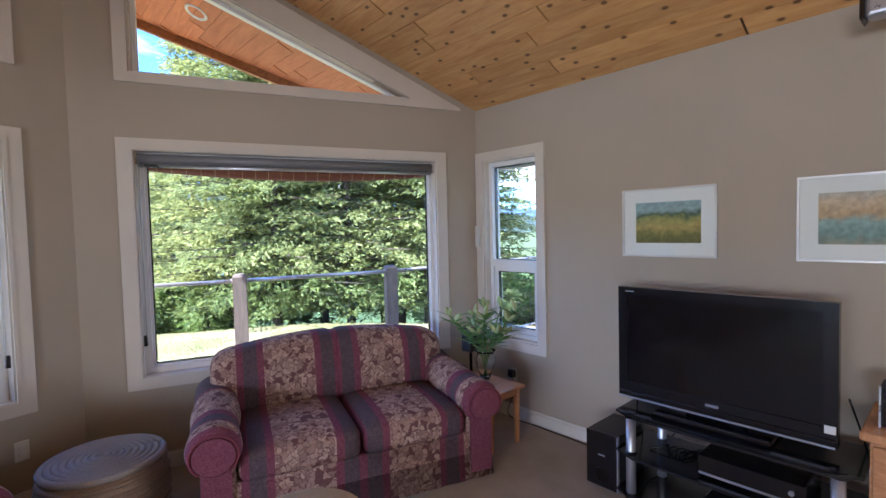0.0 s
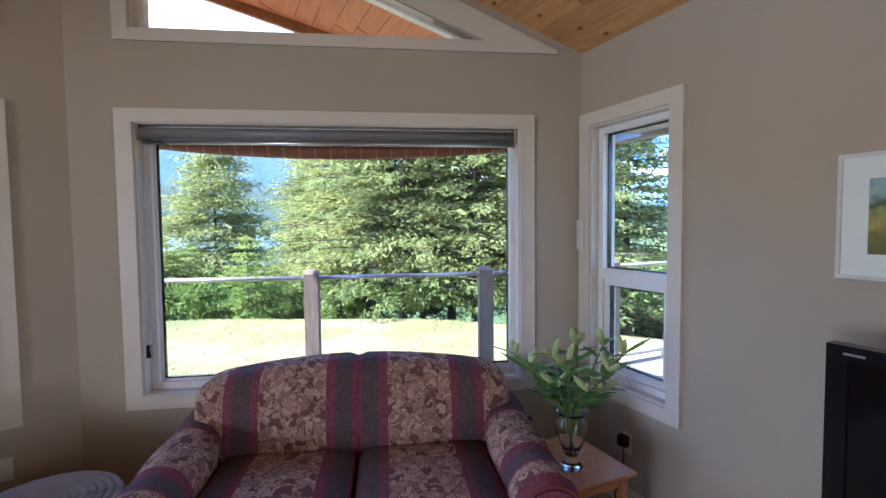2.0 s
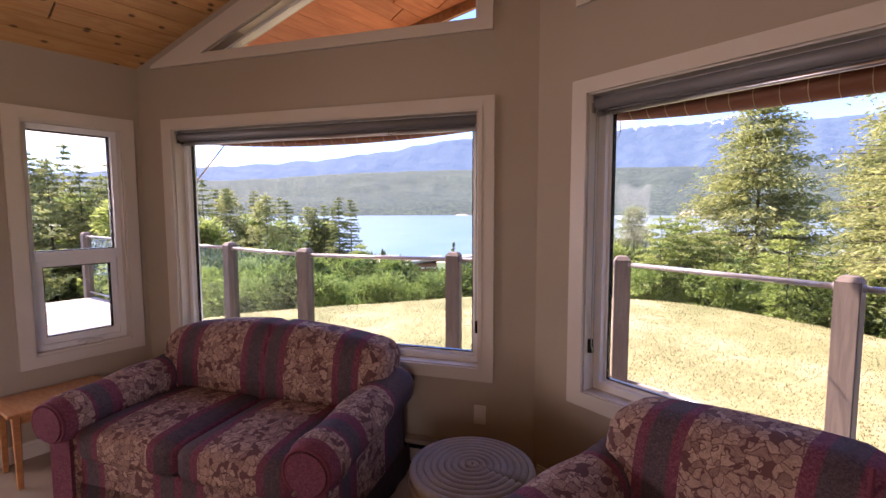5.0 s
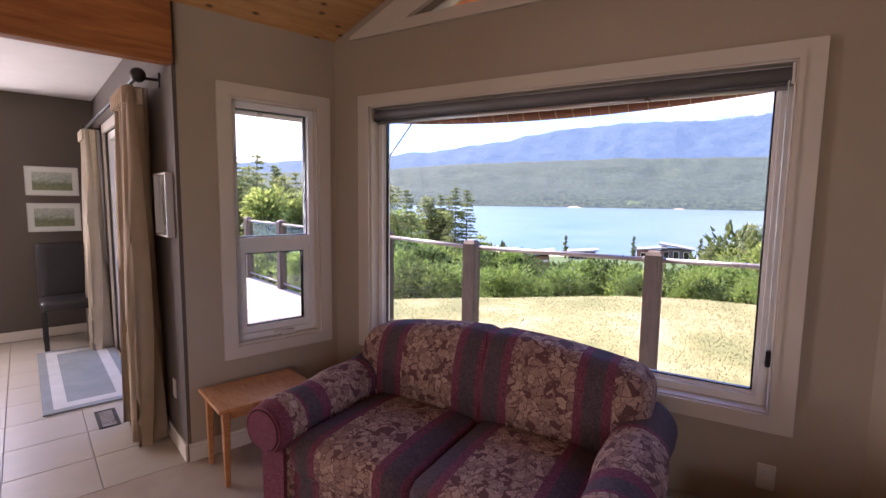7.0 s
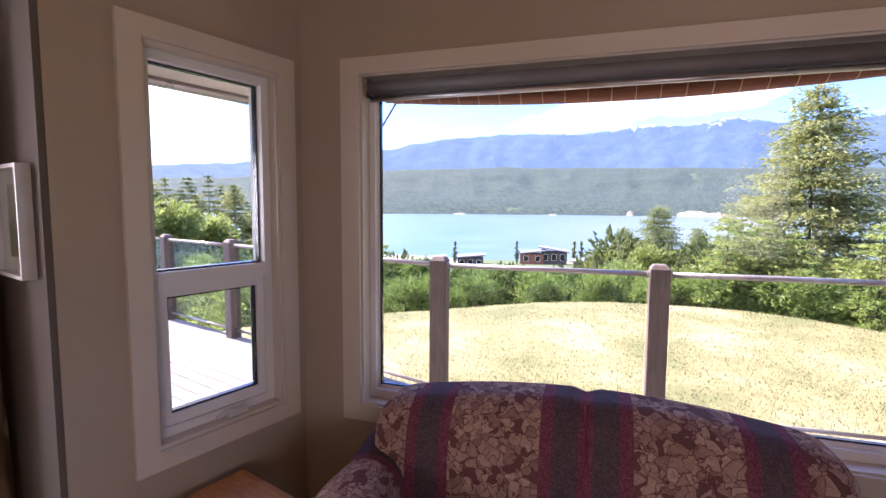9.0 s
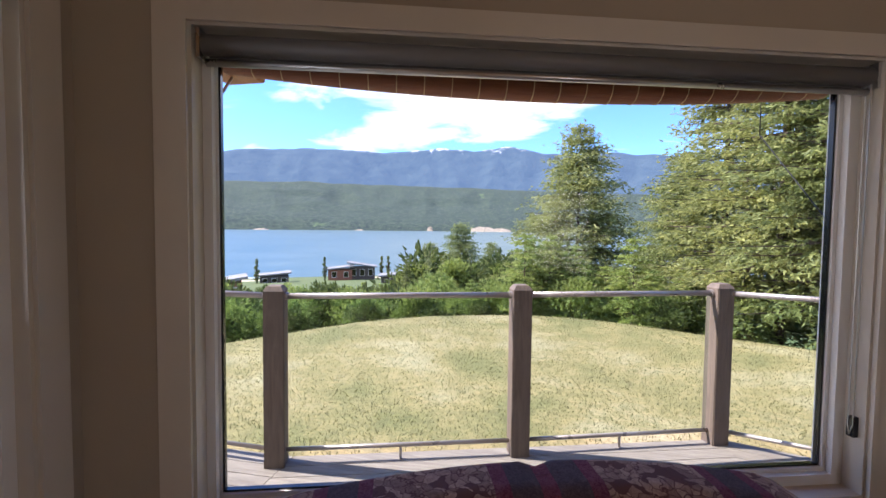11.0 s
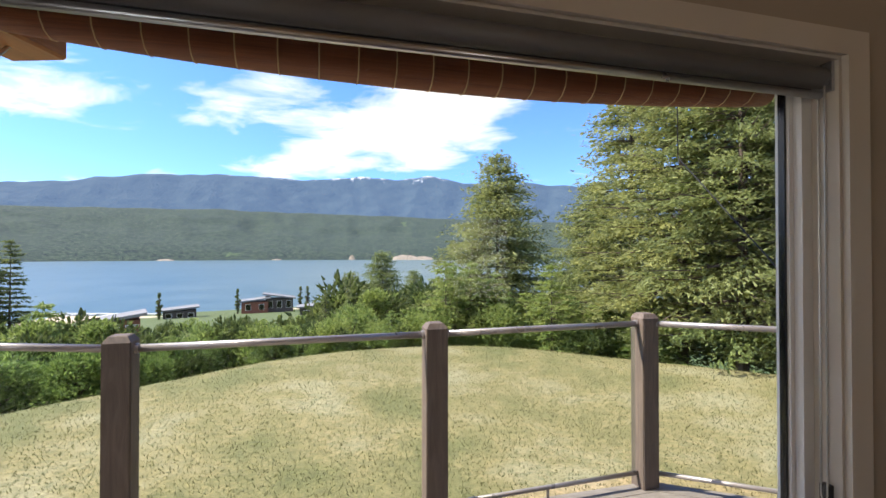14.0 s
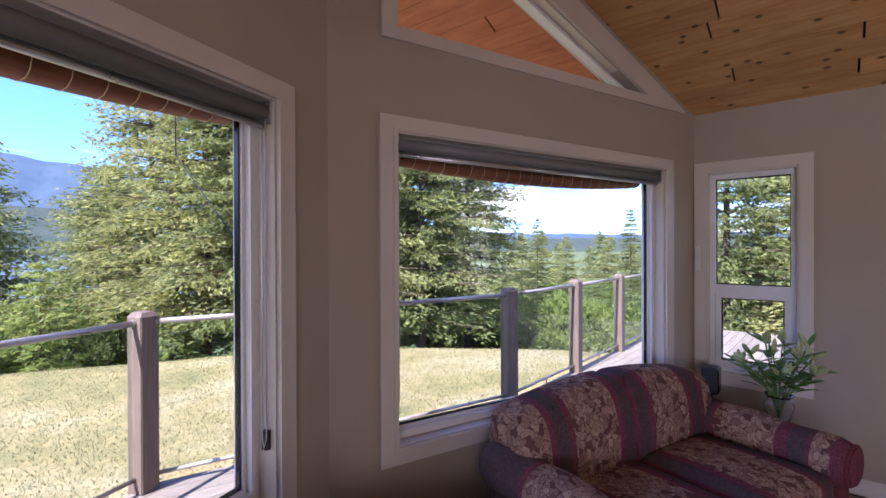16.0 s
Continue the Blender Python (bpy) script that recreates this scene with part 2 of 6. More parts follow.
def landscape_print(name, bands, seed=0.0):
    m, n, l, b = base(name, 0.7)
    v = coords(n, l)
    sep = n.new("ShaderNodeSeparateXYZ")
    l.new(v, sep.inputs[0])
    w = noise_tex(n, l, v, 14 + seed, 5)
    h = maths(n, l, "MULTIPLY_ADD", w, 0.10)
    l.new(sep.outputs[2], n[-1].inputs[2])
    h = maths(n, l, "MULTIPLY_ADD", h, 3.2)
    n[-1].inputs[2].default_value = 0.34
    c = ramp(n, l, h, bands)
    c = mix(n, l, 0.55, c, ramp(n, l, noise_tex(n, l, v, 45, 4), [(0.35, (0.5, 0.5, 0.45)), (0.65, (1.1, 1.1, 1.0))]), "MULTIPLY")
    l.new(c, b.inputs["Base Color"])
    return m


WALL = (0.375, 0.318, 0.244)
m_wall = plain("taupe_wall_paint", WALL, 0.75, vary=0.05, scale=1.4, fine=140, relief=0.15)
m_dark_wall = plain("dark_brown_wall_paint", (0.10, 0.082, 0.066), 0.8, vary=0.06, scale=1.5, fine=140, relief=0.15)
m_casing = plain("beige_trim_paint", (0.57, 0.52, 0.44), 0.45, vary=0.05, scale=3, fine=90, relief=0.05)
m_vinyl = plain("white_vinyl", (0.72, 0.72, 0.70), 0.35, vary=0.04, relief=0.02)
m_base = plain("white_baseboard_paint", (0.62, 0.585, 0.51), 0.45, vary=0.05)
m_white_ceiling = plain("white_ceiling_paint", (0.62, 0.61, 0.58), 0.85, vary=0.04, fine=90, relief=0.4)
m_carpet = woven("beige_carpet", (0.50, 0.42, 0.34), (0.30, 0.24, 0.19), 240)
m_tile = plain("cream_floor_tile", (0.38, 0.335, 0.27), 0.4, vary=0.08, scale=7, relief=0.05)
m_grout = plain("grout", (0.31, 0.27, 0.215), 0.9)
m_pine = timber("knotty_pine", (0.72, 0.43, 0.17), (0.55, 0.27, 0.085), (9, 1.1, 9), 2.2, 0.4, knots=True)
m_groove = plain("pine_groove", (0.20, 0.10, 0.035), 0.7)
m_cedar = timber("red_cedar_soffit", (0.62, 0.20, 0.065), (0.45, 0.115, 0.032), (9, 1.1, 9), 2.2, 0.5)
m_beam = timber("stained_fir_beam", (0.50, 0.20, 0.06), (0.26, 0.085, 0.025), (10, 1.0, 10), 2.0, 0.4)
m_glass = pane_glass()
m_rail_glass = pane_glass("rail_glass", (0.86, 0.92, 0.89))
m_shade = plain("grey_roller_fabric", (0.17, 0.165, 0.165), 0.45, vary=0.1)
m_alu = plain("brushed_aluminium", (0.55, 0.55, 0.56), 0.3, 1.0)
m_bamboo = timber("bamboo_slats", (0.30, 0.10, 0.038), (0.16, 0.042, 0.016), (1, 1, 150), 3.0, 0.6)
m_cord = plain("tan_cord", (0.55, 0.38, 0.2), 0.8)
m_chain = plain("pull_chain", (0.45, 0.45, 0.42), 0.4, 0.6)
m_post = timber("brown_stained_post", (0.17, 0.128, 0.104), (0.105, 0.080, 0.066), (8, 8, 0.9), 3.0, 0.75, per="object", spread=0.15)
m_rail = plain("painted_steel_rail", (0.34, 0.31, 0.30), 0.3, 0.5)
m_deck = timber("weathered_deck_board", (0.27, 0.245, 0.215), (0.155, 0.138, 0.12), (1.2, 12, 4), 2.4, 0.8, per="object")
m_eave = plain("eave_paint", (0.55, 0.50, 0.44), 0.7)
m_roof = plain("asphalt_shingle", (0.07, 0.06, 0.055), 0.9, fine=60, relief=0.5)
m_sofa_x = sofa_cloth("striped_floral_cloth", 0)
m_sofa_y = sofa_cloth("striped_floral_arm_cloth", 1)
m_burg = woven("burgundy_piping", (0.20, 0.035, 0.055), (0.10, 0.018, 0.028), 300)
m_oak = timber("honey_oak", (0.56, 0.27, 0.11), (0.40, 0.165, 0.06), (3, 3, 14), 3.0, 0.28)
m_oak_top = timber("oak_top", (0.58, 0.29, 0.125), (0.43, 0.19, 0.075), (3, 16, 3), 3.0, 0.22)
m_rope = woven("woven_seagrass", (0.40, 0.36, 0.31), (0.20, 0.175, 0.15), 130)
m_wicker = woven("wicker_side", (0.34, 0.24, 0.16), (0.16, 0.11, 0.07), 90)
m_black = plain("black_plastic", (0.006, 0.006, 0.008), 0.2, relief=0.02)
m_matte_black = plain("black_vinyl_wrap", (0.018, 0.018, 0.019), 0.55, relief=0.2)
m_screen = plain("dark_screen", (0.004, 0.004, 0.005), 0.10, vary=0.02, relief=0)
m_smoked = plain("smoked_glass", (0.008, 0.009, 0.010), 0.04, vary=0.02, relief=0)
m_silver = plain("silver_plastic", (0.42, 0.43, 0.46), 0.3, 0.7)
m_frame = plain("pale_silver_frame", (0.62, 0.61, 0.58), 0.35, 0.3)
m_mat = plain("white_mount_board", (0.74, 0.73, 0.70), 0.9, vary=0.02)
m_curtain = woven("tan_curtain", (0.70, 0.57, 0.41), (0.52, 0.41, 0.28), 300)
m_cream_curtain = woven("cream_curtain", (0.68, 0.60, 0.46), (0.52, 0.44, 0.32), 300)
m_leather = plain("black_leather", (0.016, 0.014, 0.014), 0.4, fine=90, relief=0.35)
m_rug_pale = woven("pale_rug_pile", (0.56, 0.55, 0.52), (0.40, 0.40, 0.38), 200)
m_rug_grey = woven("grey_rug_pile", (0.26, 0.285, 0.29), (0.17, 0.185, 0.19), 200)
m_iron = plain("black_iron", (0.02, 0.018, 0.017), 0.5, 0.4)
m_plate = plain("ivory_plastic", (0.62, 0.60, 0.54), 0.4, vary=0.03, relief=0)
m_heater = plain("heater_enamel", (0.36, 0.32, 0.27), 0.4)
m_leaf = plain("lily_leaf", (0.14, 0.30, 0.06), 0.4, vary=0.35, scale=12)
m_bud = plain("lily_bud", (0.38, 0.46, 0.20), 0.45, vary=0.25, scale=18)
m_stem = plain("lily_stem", (0.10, 0.20, 0.05), 0.5)
m_print_a = landscape_print("meadow_print", [(0.0, (0.10, 0.09, 0.03)), (0.28, (0.22, 0.20, 0.06)), (0.42, (0.48, 0.36, 0.12)), (0.58, (0.30, 0.30, 0.10)), (0.66, (0.08, 0.12, 0.08)), (0.74, (0.32, 0.42, 0.44)), (1.0, (0.30, 0.42, 0.50))])
m_print_b = landscape_print("bay_print", [(0.0, (0.36, 0.30, 0.22)), (0.25, (0.22, 0.32, 0.30)), (0.45, (0.30, 0.42, 0.42)), (0.55, (0.50, 0.34, 0.20)), (0.75, (0.58, 0.44, 0.30)), (1.0, (0.45, 0.47, 0.48))], 3)
m_print_c = landscape_print("hill_print", [(0.0, (0.30, 0.30, 0.20)), (0.4, (0.22, 0.25, 0.15)), (0.55, (0.45, 0.48, 0.44)), (1.0, (0.60, 0.60, 0.58))], 7)

m_clear = bpy.data.materials.new("clear_vase_glass")
m_clear.use_nodes = True
_b = m_clear.node_tree.nodes["Principled BSDF"]
_b.inputs["Transmission Weight"].default_value = 1.0
_b.inputs["Roughness"].default_value = 0.02
_b.inputs["IOR"].default_value = 1.42
_b.inputs["Base Color"].default_value = (0.95, 0.98, 0.97, 1)


# ---------------------------------------------------------------- building helpers
def link(name, bm, material, parent=None, label="", smooth=False):
    me = bpy.data.meshes.new(name)
    bmesh.ops.recalc_face_normals(bm, faces=bm.faces)
    if smooth:
        for f in bm.faces:
            f.smooth = True
    bm.to_mesh(me)
    bm.free()
    for m in material if isinstance(material, (list, tuple)) else (material,):
        me.materials.append(m)
    ob = new(name, me)
    if parent is not None:
        ob.parent = parent
    if label:
        ob["label"] = label
    return ob


def part(name, bm, material, parent, label="", smooth=False):
    return link(name, bm, material, parent, label, smooth)


def thing(name, label, category, m=None, group="", kind=""):
    ob = new(name)
    ob.empty_display_size = 0.1
    if m is not None:
        ob.matrix_world = m
    return tagged(ob, label, category, group, kind)


def box(x0, x1, y0, y1, z0, z1, bevel=0.0, seg=1, bm=None):
    own = bmesh.new()
    bmesh.ops.create_cube(own, size=1.0)
    for v in own.verts:
        v.co = Vector(((x0 + x1) / 2 + v.co.x * (x1 - x0), (y0 + y1) / 2 + v.co.y * (y1 - y0), (z0 + z1) / 2 + v.co.z * (z1 - z0)))
    if bevel:
        bmesh.ops.bevel(own, geom=own.edges[:], offset=bevel, segments=seg, profile=0.5, affect="EDGES")
    if bm is None:
        return own
    me = bpy.data.meshes.new("tmp")
    own.to_mesh(me)
    own.free()
    bm.from_mesh(me)
    bpy.data.meshes.remove(me)
    return bm


def tube(points, radius, sides=8, bm=None, taper=None):
    """A round bar along a line of points."""
    bm = bm or bmesh.new()
    pts = [Vector(p) for p in points]
    rings = []
    for i, p in enumerate(pts):
        d = (pts[min(i + 1, len(pts) - 1)] - pts[max(i - 1, 0)]).normalized()
        a = d.orthogonal().normalized() if not rings else (prev - d * prev.dot(d)).normalized()
        prev = a
        b = d.cross(a)
        r = radius if taper is None else radius * taper[i]
        rings.append([bm.verts.new(p + (a * math.cos(k * math.tau / sides) + b * math.sin(k * math.tau / sides)) * r) for k in range(sides)])
    for r0, r1 in zip(rings, rings[1:]):
        for k in range(sides):
            bm.faces.new((r0[k], r0[(k + 1) % sides], r1[(k + 1) % sides], r1[k]))
    bm.faces.new(rings[0][::-1])
    bm.faces.new(rings[-1])
    return bm


def lathe(profile, sides=32, bm=None, centre=(0, 0)):
    """A turned shape from (radius, z) pairs."""
    bm = bm or bmesh.new()
    rings = []
    for r, z in profile:
        rings.append([bm.verts.new((centre[0] + r * math.cos(k * math.tau / sides), centre[1] + r * math.sin(k * math.tau / sides), z)) for k in range(sides)])
    for r0, r1 in zip(rings, rings[1:]):
        for k in range(sides):
            bm.faces.new((r0[k], r0[(k + 1) % sides], r1[(k + 1) % sides], r1[k]))
    if profile[0][0] > 0:
        bm.faces.new(rings[0][::-1])
    if profile[-1][0] > 0:
        bm.faces.new(rings[-1])
    return bm


def slab(bm, poly, d0, d1, to):
    """A flat polygon of (u, z) pairs, given depth from d0 to d1, laid into the world by to(u, d, z)."""
    a = [bm.verts.new(to(u, d0, z)) for u, z in poly]
    b = [bm.verts.new(to(u, d1, z)) for u, z in poly]
    bm.faces.new(a)
    bm.faces.new(b[::-1])
    for i in range(len(poly)):
        j = (i + 1) % len(poly)
        bm.faces.new((a[i], b[i], b[j], a[j]))
    return bm


def ring(bm, outer, inner, d0, d1, to):
    """A mitred frame between two polygons."""
    k = len(outer)
    v = [[bm.verts.new(to(u, d, z)) for u, z in poly] for d in (d0, d1) for poly in (outer, inner)]
    o0, i0, o1, i1 = v
    for a in range(k):
        b = (a + 1) % k
        bm.faces.new((o0[a], o0[b], i0[b], i0[a]))
        bm.faces.new((o1[a], i1[a], i1[b], o1[b]))
        bm.faces.new((o0[a], o1[a], o1[b], o0[b]))
        bm.faces.new((i0[a], i0[b], i1[b], i1[a]))
    return bm


def rect(u0, u1, z0, z1):
    return [(u0, z0), (u1, z0), (u1, z1), (u0, z1)]


# ---------------------------------------------------------------- the house
HALF, SLOPE, RIDGE, PITCH = HALF_WIDTH, 0.322, 3.761, 0.4584      # half width; plan slope of the prow walls; ridge height; roof slope
COS = 1 / math.hypot(1, SLOPE)
THICK = 0.16


def roof_z(x):
    return RIDGE - PITCH * abs(x)


def prow(side):
    """Maps (x along the room's width, depth outwards, z) onto one of the two prow walls."""
    nx, ny = side * SLOPE * COS, COS
    return lambda u, d, z: (side * u + nx * d, -SLOPE * u + ny * d, z)


def side_wall(side):
    return lambda u, d, z: (side * (HALF + d), -u, z)


CORNER = SLOPE * HALF
floor = tagged(link("floor", box(-HALF, HALF, -7.0, 0.35, -0.2, 0.0), m_carpet), "short-pile beige carpet floor of the living room", "floor", kind="structure")

for side, name in ((1, "wall_north_east"), (-1, "wall_north_west")):
    to = prow(side)
    bm = bmesh.new()
    e = 0.0
    u_end = 2.31 + (0.078 if side < 0 else 0.006)
    for poly in ([(e, -0.1), (HALF, -0.1), (HALF, 0.615), (e, 0.615)],
                 rect(e, 0.305, 0.615, 2.10), rect(u_end, HALF, 0.615, 2.10),
                 [(e, 2.10), (HALF, 2.10), (HALF, 2.535), (2.577, 2.58), (e, 2.58)],
                 [(e, 2.58), (0.31, 2.58), (0.31, roof_z(0.31)), (e, RIDGE)],
                 [(0.31, 3.396), (2.104, 2.58), (2.577, 2.58), (0.31, roof_z(0.31))]):
        slab(bm, poly, 0.0, THICK, to)
    tagged(link(name, bm, m_wall), "taupe painted prow wall with a large picture window", "wall", kind="structure")

for side, name, y_end, off in ((1, "wall_east", 7.0, 0.0), (-1, "wall_west", 1.80, 0.045)):
    to = side_wall(side)
    bm = bmesh.new()
    u0, u1 = 0.95 + off, 1.475 + off
    y_solid = min(y_end, 4.8)
    polys = [rect(CORNER - 0.05, y_solid, -0.1, 0.63), rect(CORNER - 0.05, u0, 0.63, 2.09), rect(u1, y_solid, 0.63, 2.09), rect(CORNER - 0.05, y_solid, 2.09, 2.535)]
    if side > 0:
        polys += [rect(4.8, 6.4, -0.1, 0.75), rect(4.8, 6.4, 2.15, 2.535), rect(6.4, y_end, -0.1, 2.535)]
    for poly in polys:
        slab(bm, poly, 0.0, 0.16, to)
    tagged(link(name, bm, m_wall), "taupe painted side wall with a narrow window", "wall", kind="structure")

# planked ceiling in one mesh, and the roof deck above it
rng = random.Random(4)


def planks(x0, x1, y_low, y_high, side, width, thick, gap, bm, lift=0.0):
    """Boards along y on one slope of the roof; y_low and y_high give the ends at x."""
    k = PITCH
    n_rows = int((x1 - x0) / width)
    for i in range(n_rows):
        a = x0 + i * width
        b = a + width - gap
        y = y_low(a)
        first = True
        while y < y_high(a) - 0.02:
            end = y + (rng.uniform(0.3, 1.8) if first else rng.uniform(1.2, 2.6))
            first = False
            top = min(end, y_high(a))
            ta, tb = top, min(end, y_high(b))
            corners = [(a, y), (b, y), (b, tb), (a, ta)]
            lo = [bm.verts.new((side * x, yy, RIDGE - k * x - lift)) for x, yy in corners]
            hi = [bm.verts.new((side * x, yy, RIDGE - k * x - lift + thick)) for x, yy in corners]
            bm.faces.new(lo)
            bm.faces.new(hi[::-1])
            for q in range(4):
                bm.faces.new((lo[q], hi[q], hi[(q + 1) % 4], lo[(q + 1) % 4]))
            y = end + 0.012


bm = bmesh.new()
for side in (1, -1):
    planks(0.0, HALF + 0.13, lambda x: -7.0, lambda x: -SLOPE * x + 0.02, side, 0.128, 0.018, 0.006, bm)
tagged(link("ceiling", bm, m_pine), "vaulted ceiling of knotty pine boards", "ceiling", kind="structure")

EAVE, EAVE_CUT = 3.45, -1.63      # the west eave stops where the dining side begins
bm = bmesh.new()
for side in (1, -1):
    planks(0.0, EAVE - 0.05, lambda x: -SLOPE * x + 0.17, lambda x: 1.66 - 0.6 * x, side, 0.128, 0.018, 0.003, bm)
tagged(link("soffit", bm, m_cedar), "overhanging porch soffit of red cedar boards", "soffit", kind="structure")

bm = bmesh.new()
for side in (1, -1):
    y_cut = -7.2 if side > 0 else EAVE_CUT
    outlines = [[(0, y_cut), (EAVE, y_cut), (EAVE, 1.68 - 0.6 * EAVE), (0, 1.68)]]
    if side < 0:
        outlines.append([(0, -7.2), (HALF + 0.0, -7.2), (HALF + 0.0, y_cut), (0, y_cut)])
    for pts in outlines:
        lo = [bm.verts.new((side * x, y, RIDGE - PITCH * x + 0.03)) for x, y in pts]
        hi = [bm.verts.new((side * x, y, RIDGE - PITCH * x + 0.17)) for x, y in pts]
        bm.faces.new(lo)
        bm.faces.new(hi[::-1])
        for q in range(4):
            bm.faces.new((lo[q], hi[q], hi[(q + 1) % 4], lo[(q + 1) % 4]))
roof = tagged(link("roof", bm, m_roof), "dark shingled gable roof over the living room", "roof", kind="structure")
for side in (1, -1):
    bm = bmesh.new()
    a, b = Vector((0, 1.68, RIDGE)), Vector((side * EAVE, 1.68 - 0.6 * EAVE, RIDGE - PITCH * EAVE))
    dy = Vector((0, 0.04, 0))
    up = Vector((0, 0, 0.20))
    v = [bm.verts.new(p) for p in (a - up * 0.35, b - up * 0.35, b + up, a + up, a - up * 0.35 + dy, b - up * 0.35 + dy, b + up + dy, a + up + dy)]
    for f in ((0, 1, 2, 3), (7, 6, 5, 4), (0, 4, 5, 1), (3, 2, 6, 7), (0, 3, 7, 4), (1, 5, 6, 2)):
        bm.faces.new([v[i] for i in f])
    part("fascia", bm, m_beam, roof, "brown-stained fascia board")
    x0, x1 = sorted((side * (HALF + 0.17), side * EAVE))
    bm = bmesh.new()
    zz = RIDGE - PITCH * (EAVE) - 0.02
    y_cut = -7.2 if side > 0 else EAVE_CUT
    box(x0, x1, y_cut, -CORNER + 0.25, zz, zz + 0.02, bm=bm)
    part("eave_panel", bm, m_eave, roof, "pale painted eave panel")
    part("gutter", box(side * EAVE - 0.05, side * EAVE + 0.05, y_cut, -0.35, zz - 0.03, zz + 0.09, 0.012), m_rail, roof, "dark metal gutter")
    if side > 0:
        continue
    bm = box(side * HALF - 0.09, side * HALF + 0.09, -CORNER + 0.17, -0.07, 2.14, 2.38, 0.008)
    part("outrigger_beam", bm, m_beam, roof, "brown-stained projecting beam end")
    part("brace_rod", tube([(side * HALF, -0.064, 2.28), (side * HALF, -0.4166, 1.835), (side * HALF, -CORNER + 0.17, 1.49)], 0.006, 8), m_alu, roof, "thin grey brace rod")
part("ridge_cable", tube([(0, 0.18, 1.15), (0, 1.6, 2.16), (0, 1.62, 3.72)], 0.0035, 8), m_iron, roof, "thin dark cable")
bm = lathe([(0.0, 0.012), (0.062, 0.012), (0.068, 0.0), (0.085, -0.004), (0.09, 0.004), (0.09, 0.03)], 28)
pot = tagged(link("recessed_light", bm, m_frame, smooth=True), "round recessed light in the cedar soffit, unlit", "ceiling light")
pot.matrix_world = Matrix.Translation((0.90, 0.543, roof_z(0.90) - 0.006)) @ Matrix.Rotation(math.atan(PITCH), 4, "Y")

# baseboards
for side in (1, -1):
    for nm, to, u0, u1 in (("baseboard", prow(side), 0.03, HALF - 0.02), ("baseboard", side_wall(side), CORNER + 0.015, 6.98 if side > 0 else 1.815)):
        bm = bmesh.new()
        slab(bm, rect(u0, u1, 0.0, 0.085), -0.014, 0.0, to)
        slab(bm, rect(u0, u1, 0.085, 0.105), -0.008, 0.0, to)
        tagged(link(nm, bm, m_base), "off-white painted baseboard along the wall", "baseboard", kind="structure")


